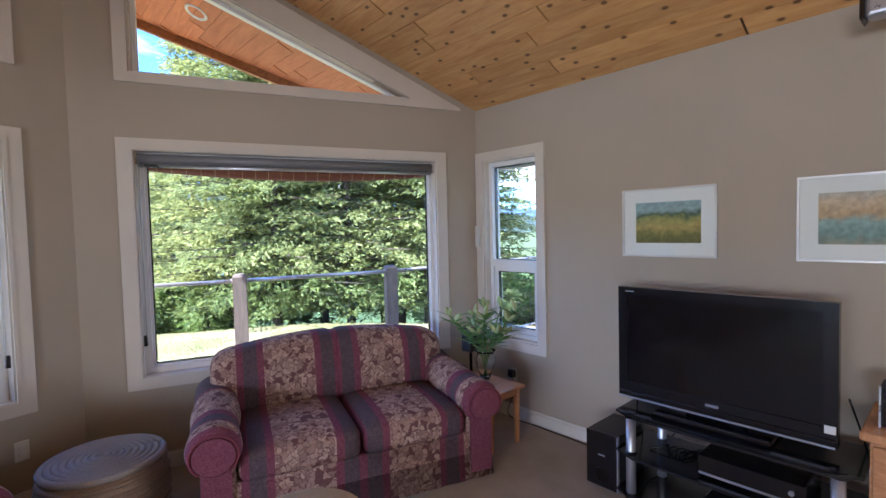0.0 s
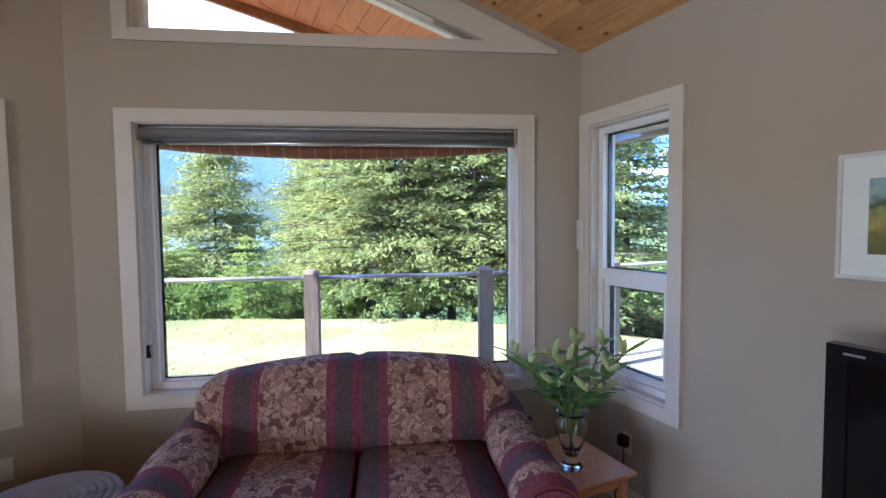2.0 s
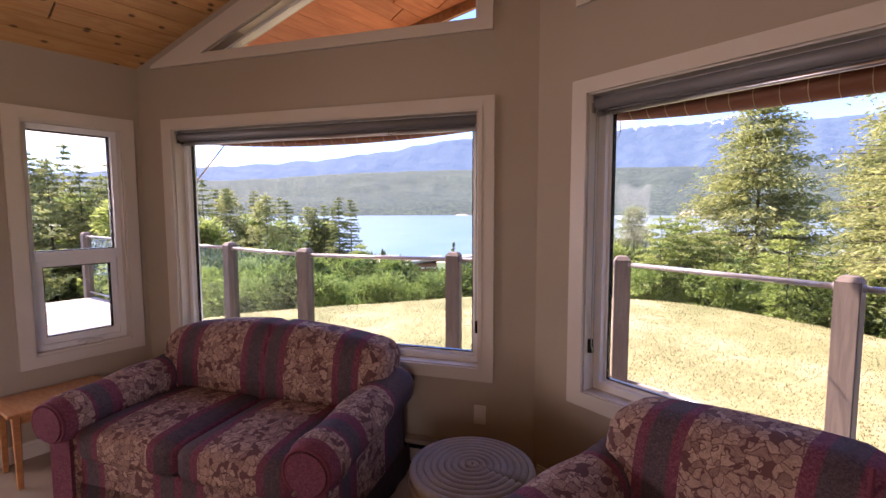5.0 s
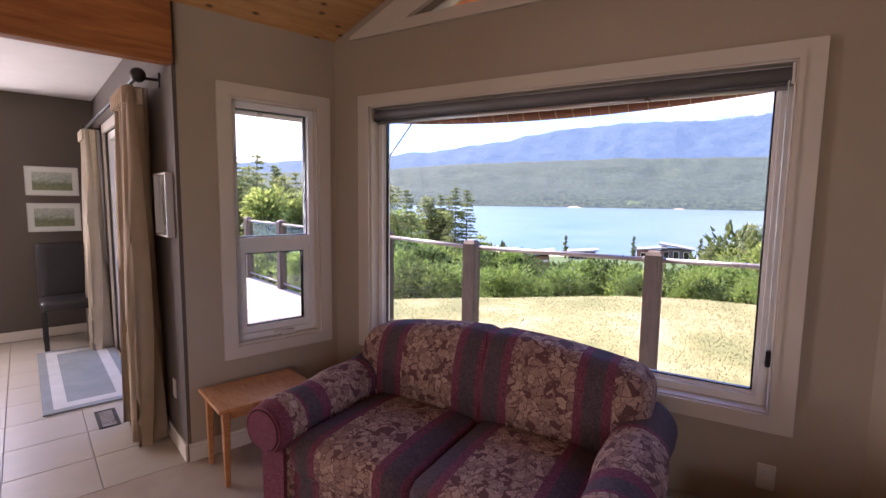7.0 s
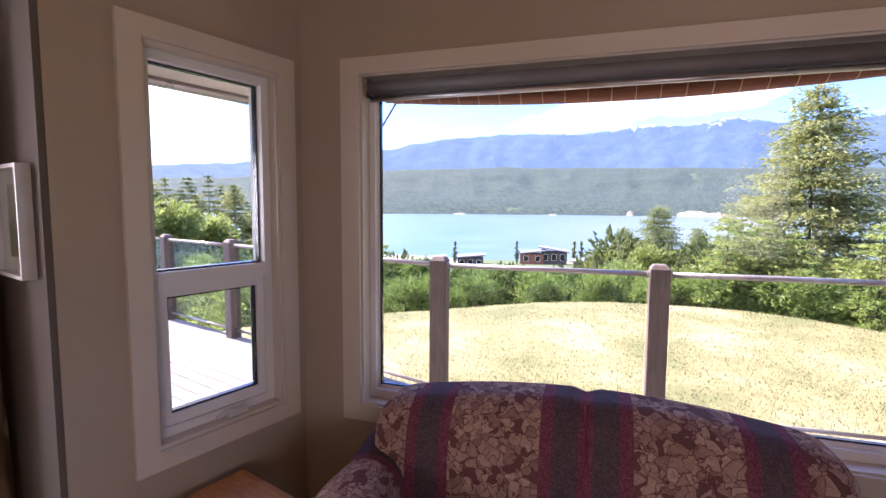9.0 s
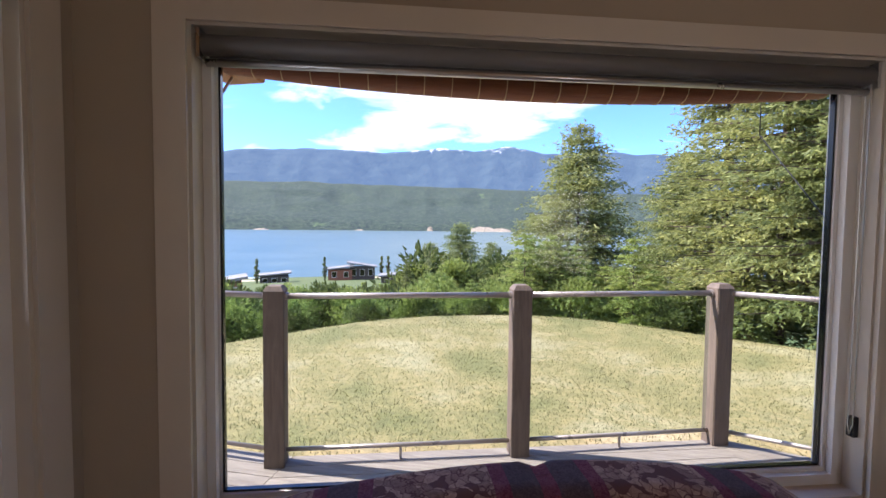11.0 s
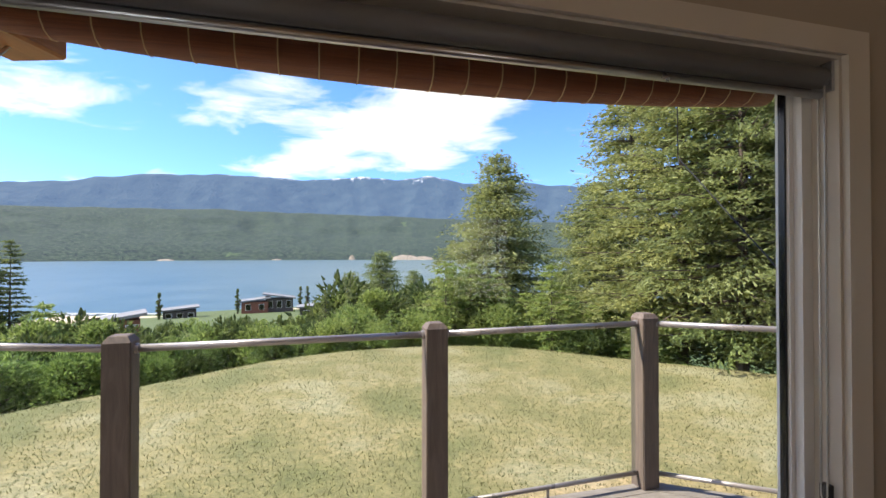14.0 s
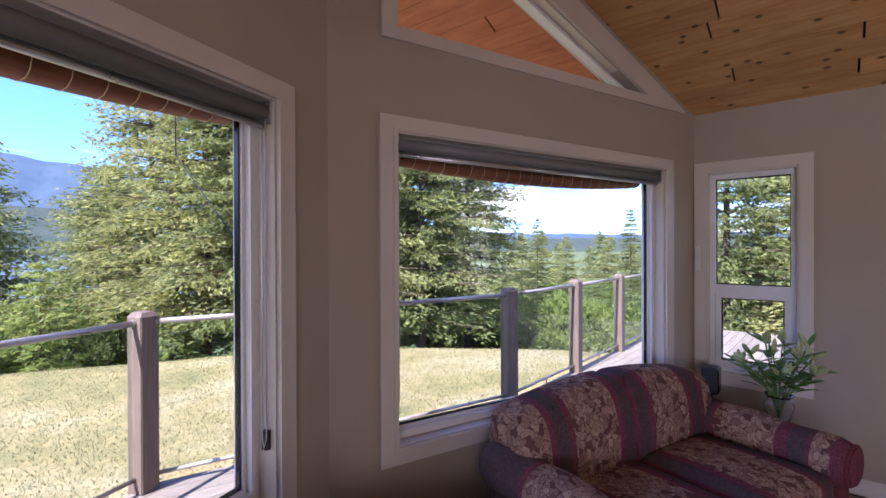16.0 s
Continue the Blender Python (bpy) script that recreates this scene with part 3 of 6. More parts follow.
# ---------------------------------------------------------------- windows
def picture_window(side, number):
    to = prow(side)
    e = 0.078 if side < 0 else 0.006      # the west window is a touch wider
    w = thing("window_%d" % number, "large fixed picture window with beige casing and white vinyl frame", "window", kind="structure")
    part("casing", ring(bmesh.new(), rect(0.225, 2.392 + e, 0.546, 2.168), rect(0.305, 2.31 + e, 0.618, 2.10), -0.02, 0.0, to), m_casing, w, "beige painted casing")
    part("casing_lip", ring(bmesh.new(), rect(0.290, 2.325 + e, 0.603, 2.115), rect(0.309, 2.306 + e, 0.622, 2.096), -0.026, -0.018, to), m_casing, w)
    part("jamb", ring(bmesh.new(), rect(0.303, 2.312 + e, 0.613, 2.102), rect(0.315, 2.30 + e, 0.627, 2.09), -0.004, 0.165, to), m_casing, w)
    part("window_frame", ring(bmesh.new(), rect(0.314, 2.301 + e, 0.626, 2.091), rect(0.352, 2.275 + e, 0.664, 2.053), 0.072, 0.155, to), m_vinyl, w, "white vinyl frame")
    part("glazing_bead", ring(bmesh.new(), rect(0.352, 2.275 + e, 0.664, 2.053), rect(0.366, 2.268 + e, 0.678, 2.039), 0.098, 0.14, to), m_vinyl, w)
    part("gasket", ring(bmesh.new(), rect(0.366, 2.268 + e, 0.678, 2.039), rect(0.373, 2.262 + e, 0.685, 2.032), 0.108, 0.128, to), m_black, w, "black rubber gasket")
    g = part("pane", slab(bmesh.new(), rect(0.366, 2.268 + e, 0.678, 2.039), 0.114, 0.120, to), m_glass, w)
    g.visible_shadow = False
    part("sill", slab(bmesh.new(), rect(0.20, 2.42, 0.50, 0.615), THICK + 0.002, THICK + 0.05, to), m_vinyl, w)
    # clerestory above
    c = thing("window_%d" % (number + 2), "triangular clerestory window following the roof slope", "window", kind="structure")
    outer = [(0.237, 2.520), (2.535, 2.520), (2.525, 2.540), (0.237, 3.605)]
    inner = [(0.308, 2.582), (2.11, 2.582), (2.104, 2.590), (0.308, 3.392)]
    part("casing", ring(bmesh.new(), outer, inner, -0.022, 0.0, to), m_casing, c, "beige painted casing")
    part("jamb", ring(bmesh.new(), [(0.309, 2.579), (2.107, 2.579), (2.104, 2.582), (0.309, 3.397)], [(0.322, 2.594), (2.07, 2.594), (2.066, 2.600), (0.322, 3.372)], 0.0, 0.165, to), m_casing, c)
    part("window_frame", ring(bmesh.new(), [(0.322, 2.594), (2.07, 2.594), (2.066, 2.600), (0.322, 3.372)], [(0.348, 2.616), (1.99, 2.616), (1.985, 2.622), (0.348, 3.33)], 0.07, 0.13, to), m_vinyl, c)
    g = part("pane", slab(bmesh.new(), [(0.34, 2.61), (2.0, 2.61), (0.34, 3.345)], 0.098, 0.104, to), m_glass, c)
    g.visible_shadow = False
    # roller shade in the reveal
    s = thing("roller_shade", "rolled-up grey roller shade with a silver bottom bar", "window shade", group="roller shades")
    part("tube", tube([to(0.325, 0.036, 2.048), to(2.284 + e, 0.036, 2.048)], 0.030, 20), m_shade, s, "rolled grey fabric", True)
    part("bottom_bar", tube([to(0.335, 0.034, 1.998), to(2.274 + e, 0.034, 1.998)], 0.011, 12), m_alu, s, "silver bottom bar", True)
    part("fabric_drop", slab(bmesh.new(), rect(0.335, 2.274 + e, 1.998, 2.045), 0.056, 0.058, to), m_shade, s)
    for uu in (0.317, 2.282 + e):
        part("bracket", slab(bmesh.new(), rect(uu, uu + 0.010, 2.005, 2.088), 0.006, 0.066, to), m_alu, s)
    cu = 0.333
    part("pull_chain", tube([to(cu, 0.022, 2.03), to(cu, 0.022, 0.86), to(cu + 0.004, 0.03, 0.83), to(cu, 0.040, 0.86), to(cu, 0.040, 2.03)], 0.0028, 6), m_chain, s, "beaded pull chain")
    part("chain_tensioner", slab(bmesh.new(), rect(0.316, 0.334, 0.82, 0.89), 0.018, 0.044, to), m_black, s, "dark chain tensioner")
    # bamboo blind outside, rolled and sagging
    BT = 2.04 if side > 0 else 2.075
    B_END = 2.28 + e
    b = thing("bamboo_blind", "rolled brown bamboo blind sagging outside the window head", "window blind", group="bamboo blinds")
    us = [0.33 + (B_END - 0.33) * i / 24 for i in range(25)]

    def sag(u):
        q = (u - 0.33) / (B_END - 0.33)
        return 0.052 * 4 * q * (1 - q)
    part("roll", tube([to(u, 0.215, BT - sag(u)) for u in us], 0.052, 18), m_bamboo, b, "rolled bamboo slats", True)
    bm = bmesh.new()
    for row in range(12):
        f = row / 11
        tube([to(u, 0.205, BT + 0.12 - f * (0.11 + sag(u))) for u in us[::4]], 0.0085, 5, bm)
    slab(bm, rect(0.33, B_END, BT - 0.03, BT + 0.13), 0.206, 0.212, to)
    part("slat_sheet", bm, m_bamboo, b, "hanging bamboo slats")
    for k in range(22):
        u = us[1] + (us[-2] - us[1]) * k / 21
        c0 = to(u, 0.215, BT - sag(u))
        bm = bmesh.new()
        out = Vector(to(u, 1.0, 0)) - Vector(to(u, 0.0, 0))
        tube([Vector(c0) + (out * math.cos(a) + Vector((0, 0, math.sin(a)))) * 0.0535 for a in [math.tau * q / 12 for q in range(13)]], 0.0018, 4, bm)
        part("cord", bm, m_cord, b)


picture_window(1, 1)
picture_window(-1, 2)


def narrow_window(side, number, off):
    to = side_wall(side)
    a, z0, z1 = off, 0.556, 2.168
    w = thing("window_%d" % number, "narrow window with a fixed upper pane and an awning sash below", "window", kind="structure")
    part("casing", ring(bmesh.new(), rect(a, a + 0.70, z0, z1), rect(a + 0.078, a + 0.622, z0 + 0.072, z1 - 0.072), -0.02, 0.0, to), m_casing, w, "beige painted casing")
    part("jamb", ring(bmesh.new(), rect(a + 0.076, a + 0.624, z0 + 0.070, z1 - 0.070), rect(a + 0.090, a + 0.610, z0 + 0.086, z1 - 0.086), -0.004, 0.16, to), m_casing, w)
    part("window_frame", ring(bmesh.new(), rect(a + 0.089, a + 0.611, z0 + 0.085, z1 - 0.085), rect(a + 0.124, a + 0.576, z0 + 0.120, z1 - 0.120), 0.05, 0.14, to), m_vinyl, w, "white vinyl frame")
    part("meeting_rail", slab(bmesh.new(), rect(a + 0.122, a + 0.578, 1.215, 1.275), 0.045, 0.135, to), m_vinyl, w)
    sash = part("awning_sash", ring(bmesh.new(), rect(a + 0.126, a + 0.574, z0 + 0.122, 1.213), rect(a + 0.160, a + 0.540, z0 + 0.165, 1.178), 0.062, 0.115, to), m_vinyl, w, "white awning sash")
    part("sash_gasket", ring(bmesh.new(), rect(a + 0.160, a + 0.540, z0 + 0.165, 1.178), rect(a + 0.168, a + 0.532, z0 + 0.173, 1.170), 0.075, 0.10, to), m_black, sash, "dark gasket")
    g = part("pane", slab(bmesh.new(), rect(a + 0.160, a + 0.540, z0 + 0.165, 1.178), 0.086, 0.092, to), m_glass, w)
    g.visible_shadow = False
    part("upper_gasket", ring(bmesh.new(), rect(a + 0.124, a + 0.576, 1.275, z1 - 0.120), rect(a + 0.131, a + 0.569, 1.282, z1 - 0.127), 0.085, 0.11, to), m_black, w)
    g = part("pane", slab(bmesh.new(), rect(a + 0.124, a + 0.576, 1.275, z1 - 0.120), 0.094, 0.100, to), m_glass, w)
    g.visible_shadow = False
    bm = slab(bmesh.new(), rect(a + 0.25, a + 0.34, z0 + 0.088, z0 + 0.112), 0.012, 0.05, to)
    tube([to(a + 0.30, 0.015, z0 + 0.112), to(a + 0.34, -0.006, z0 + 0.125), to(a + 0.40, -0.010, z0 + 0.118)], 0.008, 8, bm)
    part("crank_handle", bm, m_plate, w, "folding crank handle")
    part("sill", slab(bmesh.new(), rect(a - 0.02, a + 0.72, z0 - 0.05, z0 + 0.07), 0.162, 0.20, to), m_vinyl, w)


narrow_window(1, 5, 0.868)
narrow_window(-1, 6, 0.908)

# ---------------------------------------------------------------- dining side, seen past the west wall
DY = -1.82
tagged(link("floor_dining", box(-6.3, -HALF - 0.002, -7.0, DY, -0.2, -0.012), m_grout), "cream tiled floor of the dining side", "floor", kind="structure")
bm = bmesh.new()
to = lambda u, d, z: (-u, DY + d, z)
for poly in (rect(HALF + 0.003, 3.40, -0.1, 2.6), rect(3.40, 5.40, 2.12, 2.6), rect(5.40, 6.3, -0.1, 2.6)):
    slab(bm, poly, 0.0, 0.16, to)
tagged(link("wall_dining_north", bm, m_dark_wall), "dark brown painted wall around the patio door", "wall", kind="structure")
bm = bmesh.new()
to2 = lambda u, d, z: (-6.3 - d, -u, z)
for poly in (rect(1.66, 2.74, -0.1, 2.6), rect(2.74, 4.2, -0.1, 0.95), rect(2.74, 4.2, 2.1, 2.6), rect(4.2, 4.5, -0.1, 2.6), rect(4.5, 6.5, -0.1, 0.75), rect(4.5, 6.5, 2.15, 2.6), rect(6.5, 7.0, -0.1, 2.6)):
    slab(bm, poly, 0.0, 0.16, to2)
tagged(link("wall_dining_west", bm, m_dark_wall), "dark brown painted end wall of the dining side", "wall", kind="structure")
w7 = thing("window_7", "bright window in the dark dining wall", "window", kind="structure")
part("casing", ring(bmesh.new(), rect(2.66, 4.28, 0.87, 2.18), rect(2.74, 4.2, 0.95, 2.1), -0.02, 0.0, to2), m_casing, w7)
part("window_frame", ring(bmesh.new(), rect(2.74, 4.2, 0.95, 2.1), rect(2.79, 4.15, 1.0, 2.05), 0.04, 0.12, to2), m_vinyl, w7)
g = part("pane", slab(bmesh.new(), rect(2.78, 4.16, 0.99, 2.06), 0.08, 0.086, to2), m_glass, w7)
g.visible_shadow = False
d1 = thing("door_1", "sliding glass patio door with a white frame", "door", kind="structure")
part("door_frame", ring(bmesh.new(), rect(3.41, 5.39, 0.0, 2.11), rect(3.47, 5.33, 0.05, 2.05), 0.02, 0.14, to), m_vinyl, d1)
part("stile", slab(bmesh.new(), rect(4.36, 4.44, 0.05, 2.05), 0.04, 0.10, to), m_vinyl, d1)
part("handle", slab(bmesh.new(), rect(4.45, 4.475, 0.92, 1.14), 0.01, 0.04, to), m_plate, d1)
for a, b in ((3.47, 4.36), (4.44, 5.33)):
    g = part("pane", slab(bmesh.new(), rect(a, b, 0.05, 2.05), 0.07, 0.076, to), m_glass, d1)
    g.visible_shadow = False
part("casing", ring(bmesh.new(), rect(3.33, 5.47, -0.005, 2.19), rect(3.41, 5.39, -0.002, 2.11), -0.02, 0.0, to), m_casing, d1)
bm = bmesh.new()
v = [bm.verts.new(p) for p in ((-HALF - 0.033, -7.0, 2.54), (-HALF - 0.033, DY - 0.002, 2.54), (-6.298, DY - 0.002, 2.54), (-6.298, -7.0, 2.54), (-HALF - 0.033, -7.0, 2.59), (-HALF - 0.033, DY - 0.002, 2.59), (-6.298, DY - 0.002, 2.59), (-6.298, -7.0, 2.59))]
for f in ((0, 1, 2, 3), (7, 6, 5, 4), (0, 4, 5, 1), (1, 5, 6, 2), (2, 6, 7, 3), (3, 7, 4, 0)):
    bm.faces.new([v[i] for i in f])
tagged(link("ceiling_dining", bm, m_white_ceiling), "white painted flat ceiling of the dining side", "ceiling", kind="structure")
bm = bmesh.new()
v = [bm.verts.new(p) for p in ((-HALF - 0.20, -7.2, 2.66), (-HALF - 0.20, -0.95, 2.66), (-7.4, -0.95, 2.62), (-7.4, -7.2, 2.62), (-HALF - 0.20, -7.2, 2.82), (-HALF - 0.20, -0.95, 2.82), (-7.4, -0.95, 2.78), (-7.4, -7.2, 2.78))]
for f in ((0, 1, 2, 3), (7, 6, 5, 4), (0, 4, 5, 1), (1, 5, 6, 2), (2, 6, 7, 3), (3, 7, 4, 0)):
    bm.faces.new([v[i] for i in f])
tagged(link("roof_dining", bm, m_eave), "pale-soffited low roof over the dining side", "roof", kind="structure")
bm = box(-HALF - 0.03, -HALF + 0.06, -7.0, DY - 0.004, 2.205, 2.60, 0.006)
tagged(link("header_beam", bm, m_beam), "stained wooden beam over the opening to the dining side", "beam", kind="structure")
tagged(link("wall_south", box(-6.5, HALF + 0.16, -7.16, -7.0, -0.1, 4.0), m_wall), "plain taupe wall behind", "wall", kind="structure")
# windows 8 and 9 are assumed, added out of view to hold the fill lamps
for number, to_w, u0, u1 in ((8, to2, 4.5, 6.5), (9, side_wall(1), 4.8, 6.4)):
    w = thing("window_%d" % number, "assumed white-framed window in the unseen south part, added for a fill lamp", "window", kind="structure")
    part("casing", ring(bmesh.new(), rect(u0 - 0.08, u1 + 0.08, 0.67, 2.23), rect(u0, u1, 0.75, 2.15), -0.02, 0.0, to_w), m_casing, w)
    part("window_frame", ring(bmesh.new(), rect(u0, u1, 0.75, 2.15), rect(u0 + 0.05, u1 - 0.05, 0.80, 2.10), 0.07, 0.14, to_w), m_vinyl, w)
    g = part("pane", slab(bmesh.new(), rect(u0 + 0.04, u1 - 0.04, 0.79, 2.11), 0.10, 0.106, to_w), m_glass, w)
    g.visible_shadow = False
for x0, x1, y0, y1 in ((-3.40 + 0.08, -HALF - 0.002, DY - 0.014, DY), (-6.3, -5.47, DY - 0.014, DY), (-6.3, -6.286, -7.0, DY - 0.015)):
    tagged(link("baseboard", box(x0, x1, y0, y1, 0.0, 0.10, 0.003), m_base), "off-white painted baseboard along the wall", "baseboard", kind="structure")


# ---------------------------------------------------------------- loveseats
def cushion(x0, x1, y0, y1, z0, z1, r=0.05, crown=0.03, cuts=9):
    """A padded block with rounded edges and a crowned top."""
    bm = box(x0, x1, y0, y1, z0, z1)
    bmesh.ops.subdivide_edges(bm, edges=bm.edges[:], cuts=cuts, use_grid_fill=True)
    cx, cy, cz = (x0 + x1) / 2, (y0 + y1) / 2, (z0 + z1) / 2
    hx, hy, hz = (x1 - x0) / 2, (y1 - y0) / 2, (z1 - z0) / 2
    for v in bm.verts:
        p = Vector((v.co.x - cx, v.co.y - cy, v.co.z - cz))
        inner = Vector((max(-hx + r, min(hx - r, p.x)), max(-hy + r, min(hy - r, p.y)), max(-hz + r, min(hz - r, p.z))))
        d = p - inner
        if d.length > 1e-6:
            p = inner + d.normalized() * r
        q = (1 - (p.x / hx) ** 2) * (1 - (p.y / hy) ** 2)
        if p.z > 0:
            p.z += crown * q
        v.co = Vector((cx + p.x, cy + p.y, cz + p.z))
    return bm


def loveseat(m, label):
    s = thing("loveseat", label, "sofa", m, "matching loveseats")
    # local: x along the seat, -y to the front, back against the wall at y = 0.10
    part("seat_base", cushion(-0.70, 0.70, -0.80, 0.05, 0.06, 0.31, 0.03, 0.0), m_sofa_x, s, "upholstered seat base")
    for sx in (-1, 1):
        a, b = sorted((sx * 0.006, sx * 0.635))
        part("seat_cushion", cushion(a, b, -0.83, -0.16, 0.29, 0.465, 0.055, 0.028), m_sofa_x, s, "plump striped seat cushion", True)
    # one padded back with a humped top line and a shallow middle seam
    bm = cushion(-0.77, 0.77, -0.20, 0.06, 0.28, 0.80, 0.085, 0.0, 31)
    for v in bm.verts:
        q = abs(v.co.x) / 0.77
        f = max(0.0, (v.co.z - 0.5) / 0.3)
        seam = math.exp(-(v.co.x / 0.022) ** 2)
        v.co.z += f * (0.085 * math.cos(min(1, q) * math.pi / 2) ** 0.8 - 0.016 * seam - 0.02)
        v.co.y += (v.co.z - 0.4) * 0.16 + (-0.035 * math.sin(math.pi * min(1, max(0, (v.co.z - 0.42) / 0.42))) + 0.014 * seam if v.co.y < -0.07 else 0)
    part("back_cushion", bm, m_sofa_x, s, "humped padded back", True)
    part("back_panel", cushion(-0.74, 0.74, 0.04, 0.13, 0.10, 0.72, 0.03, 0.0), m_sofa_x, s, "plain upholstered back panel")
    part("back_piping", tube([(0, -0.165 + 0.05 * k / 10 - (0.03 if k < 8 else 0), 0.46 + 0.041 * k) for k in range(11)], 0.007, 6), m_burg, s)
    for sx in (-1, 1):
        # arm: a side panel under a thick roll
        bm = cushion(0.63, 0.80, -0.80, 0.06, 0.06, 0.50, 0.04, 0.0)
        for v in bm.verts:
            v.co.x *= sx
        part("arm_panel", bm, m_sofa_y, s, "upholstered arm side", True)
        bm = bmesh.new()
        n_seg = 14
        rings = []
        for k in range(n_seg + 1):
            y = 0.06 - 0.92 * k / n_seg
            rise = 0.05 * (1 - k / n_seg)
            rr = 0.118 + 0.006 * math.sin(k * 1.1)
            if k in (0, n_seg):
                rr *= 0.86
            cx = 0.735
            rings.append([bm.verts.new((sx * (cx + 1.05 * rr * math.cos(a)), y, 0.485 + rise + rr * math.sin(a) * 0.98)) for a in [math.tau * q / 24 for q in range(24)]])
        for r0, r1 in zip(rings, rings[1:]):
            for q in range(24):
                bm.faces.new((r0[q], r0[(q + 1) % 24], r1[(q + 1) % 24], r1[q]))
        bm.faces.new(rings[0])
        bm.faces.new(rings[-1])
        part("arm_roll", bm, m_sofa_y, s, "rolled padded arm", True)
        circ = [(sx * (0.735 + 0.108 * math.cos(a)), -0.862, 0.485 + 0.100 * math.sin(a)) for a in [-0.9 + (math.pi + 1.8) * q / 20 for q in range(21)]]
        part("arm_piping", tube(circ, 0.008, 6), m_burg, s, "burgundy piping")
        bm = bmesh.new()
        slab(bm, [(sx * (0.735 + 0.096 * math.cos(math.tau * q / 20)), 0.485 + 0.09 * math.sin(math.tau * q / 20)) for q in range(20)], -0.872, -0.858, lambda u, d, z: (u, d, z))
        slab(bm, [(sx * 0.66, 0.06), (sx * 0.80, 0.06), (sx * 0.80, 0.43), (sx * 0.66, 0.43)], -0.822, -0.798, lambda u, d, z: (u, d, z))
        part("arm_front", bm, m_sofa_y, s, "rounded arm front panel")
    bm = bmesh.new()
    outline = [(-0.80, 0.13), (-0.81, -0.80), (0.81, -0.80), (0.80, 0.13)]
    pts = []
    for (x0, y0), (x1, y1) in zip(outline, outline[1:]):
        k_n = int(math.hypot(x1 - x0, y1 - y0) / 0.04)
        for k in range(k_n):
            pts.append((x0 + (x1 - x0) * k / k_n, y0 + (y1 - y0) * k / k_n, 0.006 * math.sin(k * 1.7)))
    lo = [bm.verts.new((x * (1.012 + w), y * (1.012 + w), 0.012)) for x, y, w in pts]
    hi = [bm.verts.new((x, y, 0.17)) for x, y, w in pts]
    for a in range(len(pts) - 1):
        bm.faces.new((lo[a], lo[a + 1], hi[a + 1], hi[a]))
    bmesh.ops.solidify(bm, geom=bm.faces[:], thickness=0.006)
    part("skirt", bm, m_sofa_x, s, "gathered cloth skirt", True)
    for x, y in ((-0.72, -0.72), (0.72, -0.72), (-0.72, 0.02), (0.72, 0.02)):
        part("foot", lathe([(0.028, 0.0), (0.032, 0.07)], 12, centre=(x, y)), m_iron, s, "short dark foot")
    return s


ANG = math.degrees(math.atan(SLOPE))
loveseat(pose(1.345, -0.70, 0, 0, 0, -ANG), "burgundy and tan floral striped loveseat beside the lily vase")
loveseat(pose(-1.385, -0.655, 0, 0, 0, ANG), "burgundy and tan floral striped loveseat beside an empty oak side table")


# ---------------------------------------------------------------- side tables, ottoman, round table
def side_table(m, w, d, h, label):
    t = thing("side_table", label, "side table", m, "oak side tables")
    part("tabletop", box(-w / 2, w / 2, -d / 2, d / 2, h - 0.022, h, 0.006, 2), m_oak_top, t)
    for sx in (-1, 1):
        part("apron", box(sx * (w / 2 - 0.05) - 0.008, sx * (w / 2 - 0.05) + 0.008, -d / 2 + 0.06, d / 2 - 0.06, h - 0.075, h - 0.023), m_oak, t)
        part("apron", box(-w / 2 + 0.06, w / 2 - 0.06, sx * (d / 2 - 0.05) - 0.008, sx * (d / 2 - 0.05) + 0.008, h - 0.075, h - 0.023), m_oak, t)
        for sy in (-1, 1):
            cx, cy = sx * (w / 2 - 0.045), sy * (d / 2 - 0.045)
            bm = box(cx - 0.019, cx + 0.019, cy - 0.019, cy + 0.019, 0.0, h - 0.022, 0.004)
            for v in bm.verts:
                if v.co.z < 0.1:
                    v.co.x = cx + (v.co.x - cx) * 0.65
                    v.co.y = cy + (v.co.y - cy) * 0.65
            part("leg", bm, m_oak, t)
    return t


side_table(pose(2.20, -1.36, 0, 0, 0, 0), 0.36, 0.44, 0.42, "honey oak side table holding a vase of lilies")
side_table(pose(-2.43, -1.50, 0, 0, 0, 0), 0.38, 0.54, 0.44, "honey oak side table with a bare top")

ott = thing("ottoman", "round woven seagrass drum ottoman with a coiled rope top", "ottoman", pose(0.02, -0.70, 0))
part("drum", lathe([(0.24, 0.0), (0.27, 0.04), (0.285, 0.20), (0.275, 0.34), (0.262, 0.385)], 40), m_wicker, ott, "woven wicker side", True)
for k in range(9):
    r = 0.018 + 0.0305 * k
    z = 0.392 + 0.012 * (1 - (k / 9) ** 2)
    part("rope_coil", tube([(r * math.cos(a), r * math.sin(a), z) for a in [math.tau * q / 36 for q in range(37)]], 0.0175, 8), m_rope, ott, "", True)
for k in range(7):
    z = 0.05 + 0.05 * k
    r = 0.272 + 0.014 * math.sin(k / 6 * math.pi)
    part("weave_band", tube([(r * math.cos(a), r * math.sin(a), z) for a in [math.tau * q / 40 for q in range(41)]], 0.012, 6), m_wicker, ott, "", True)

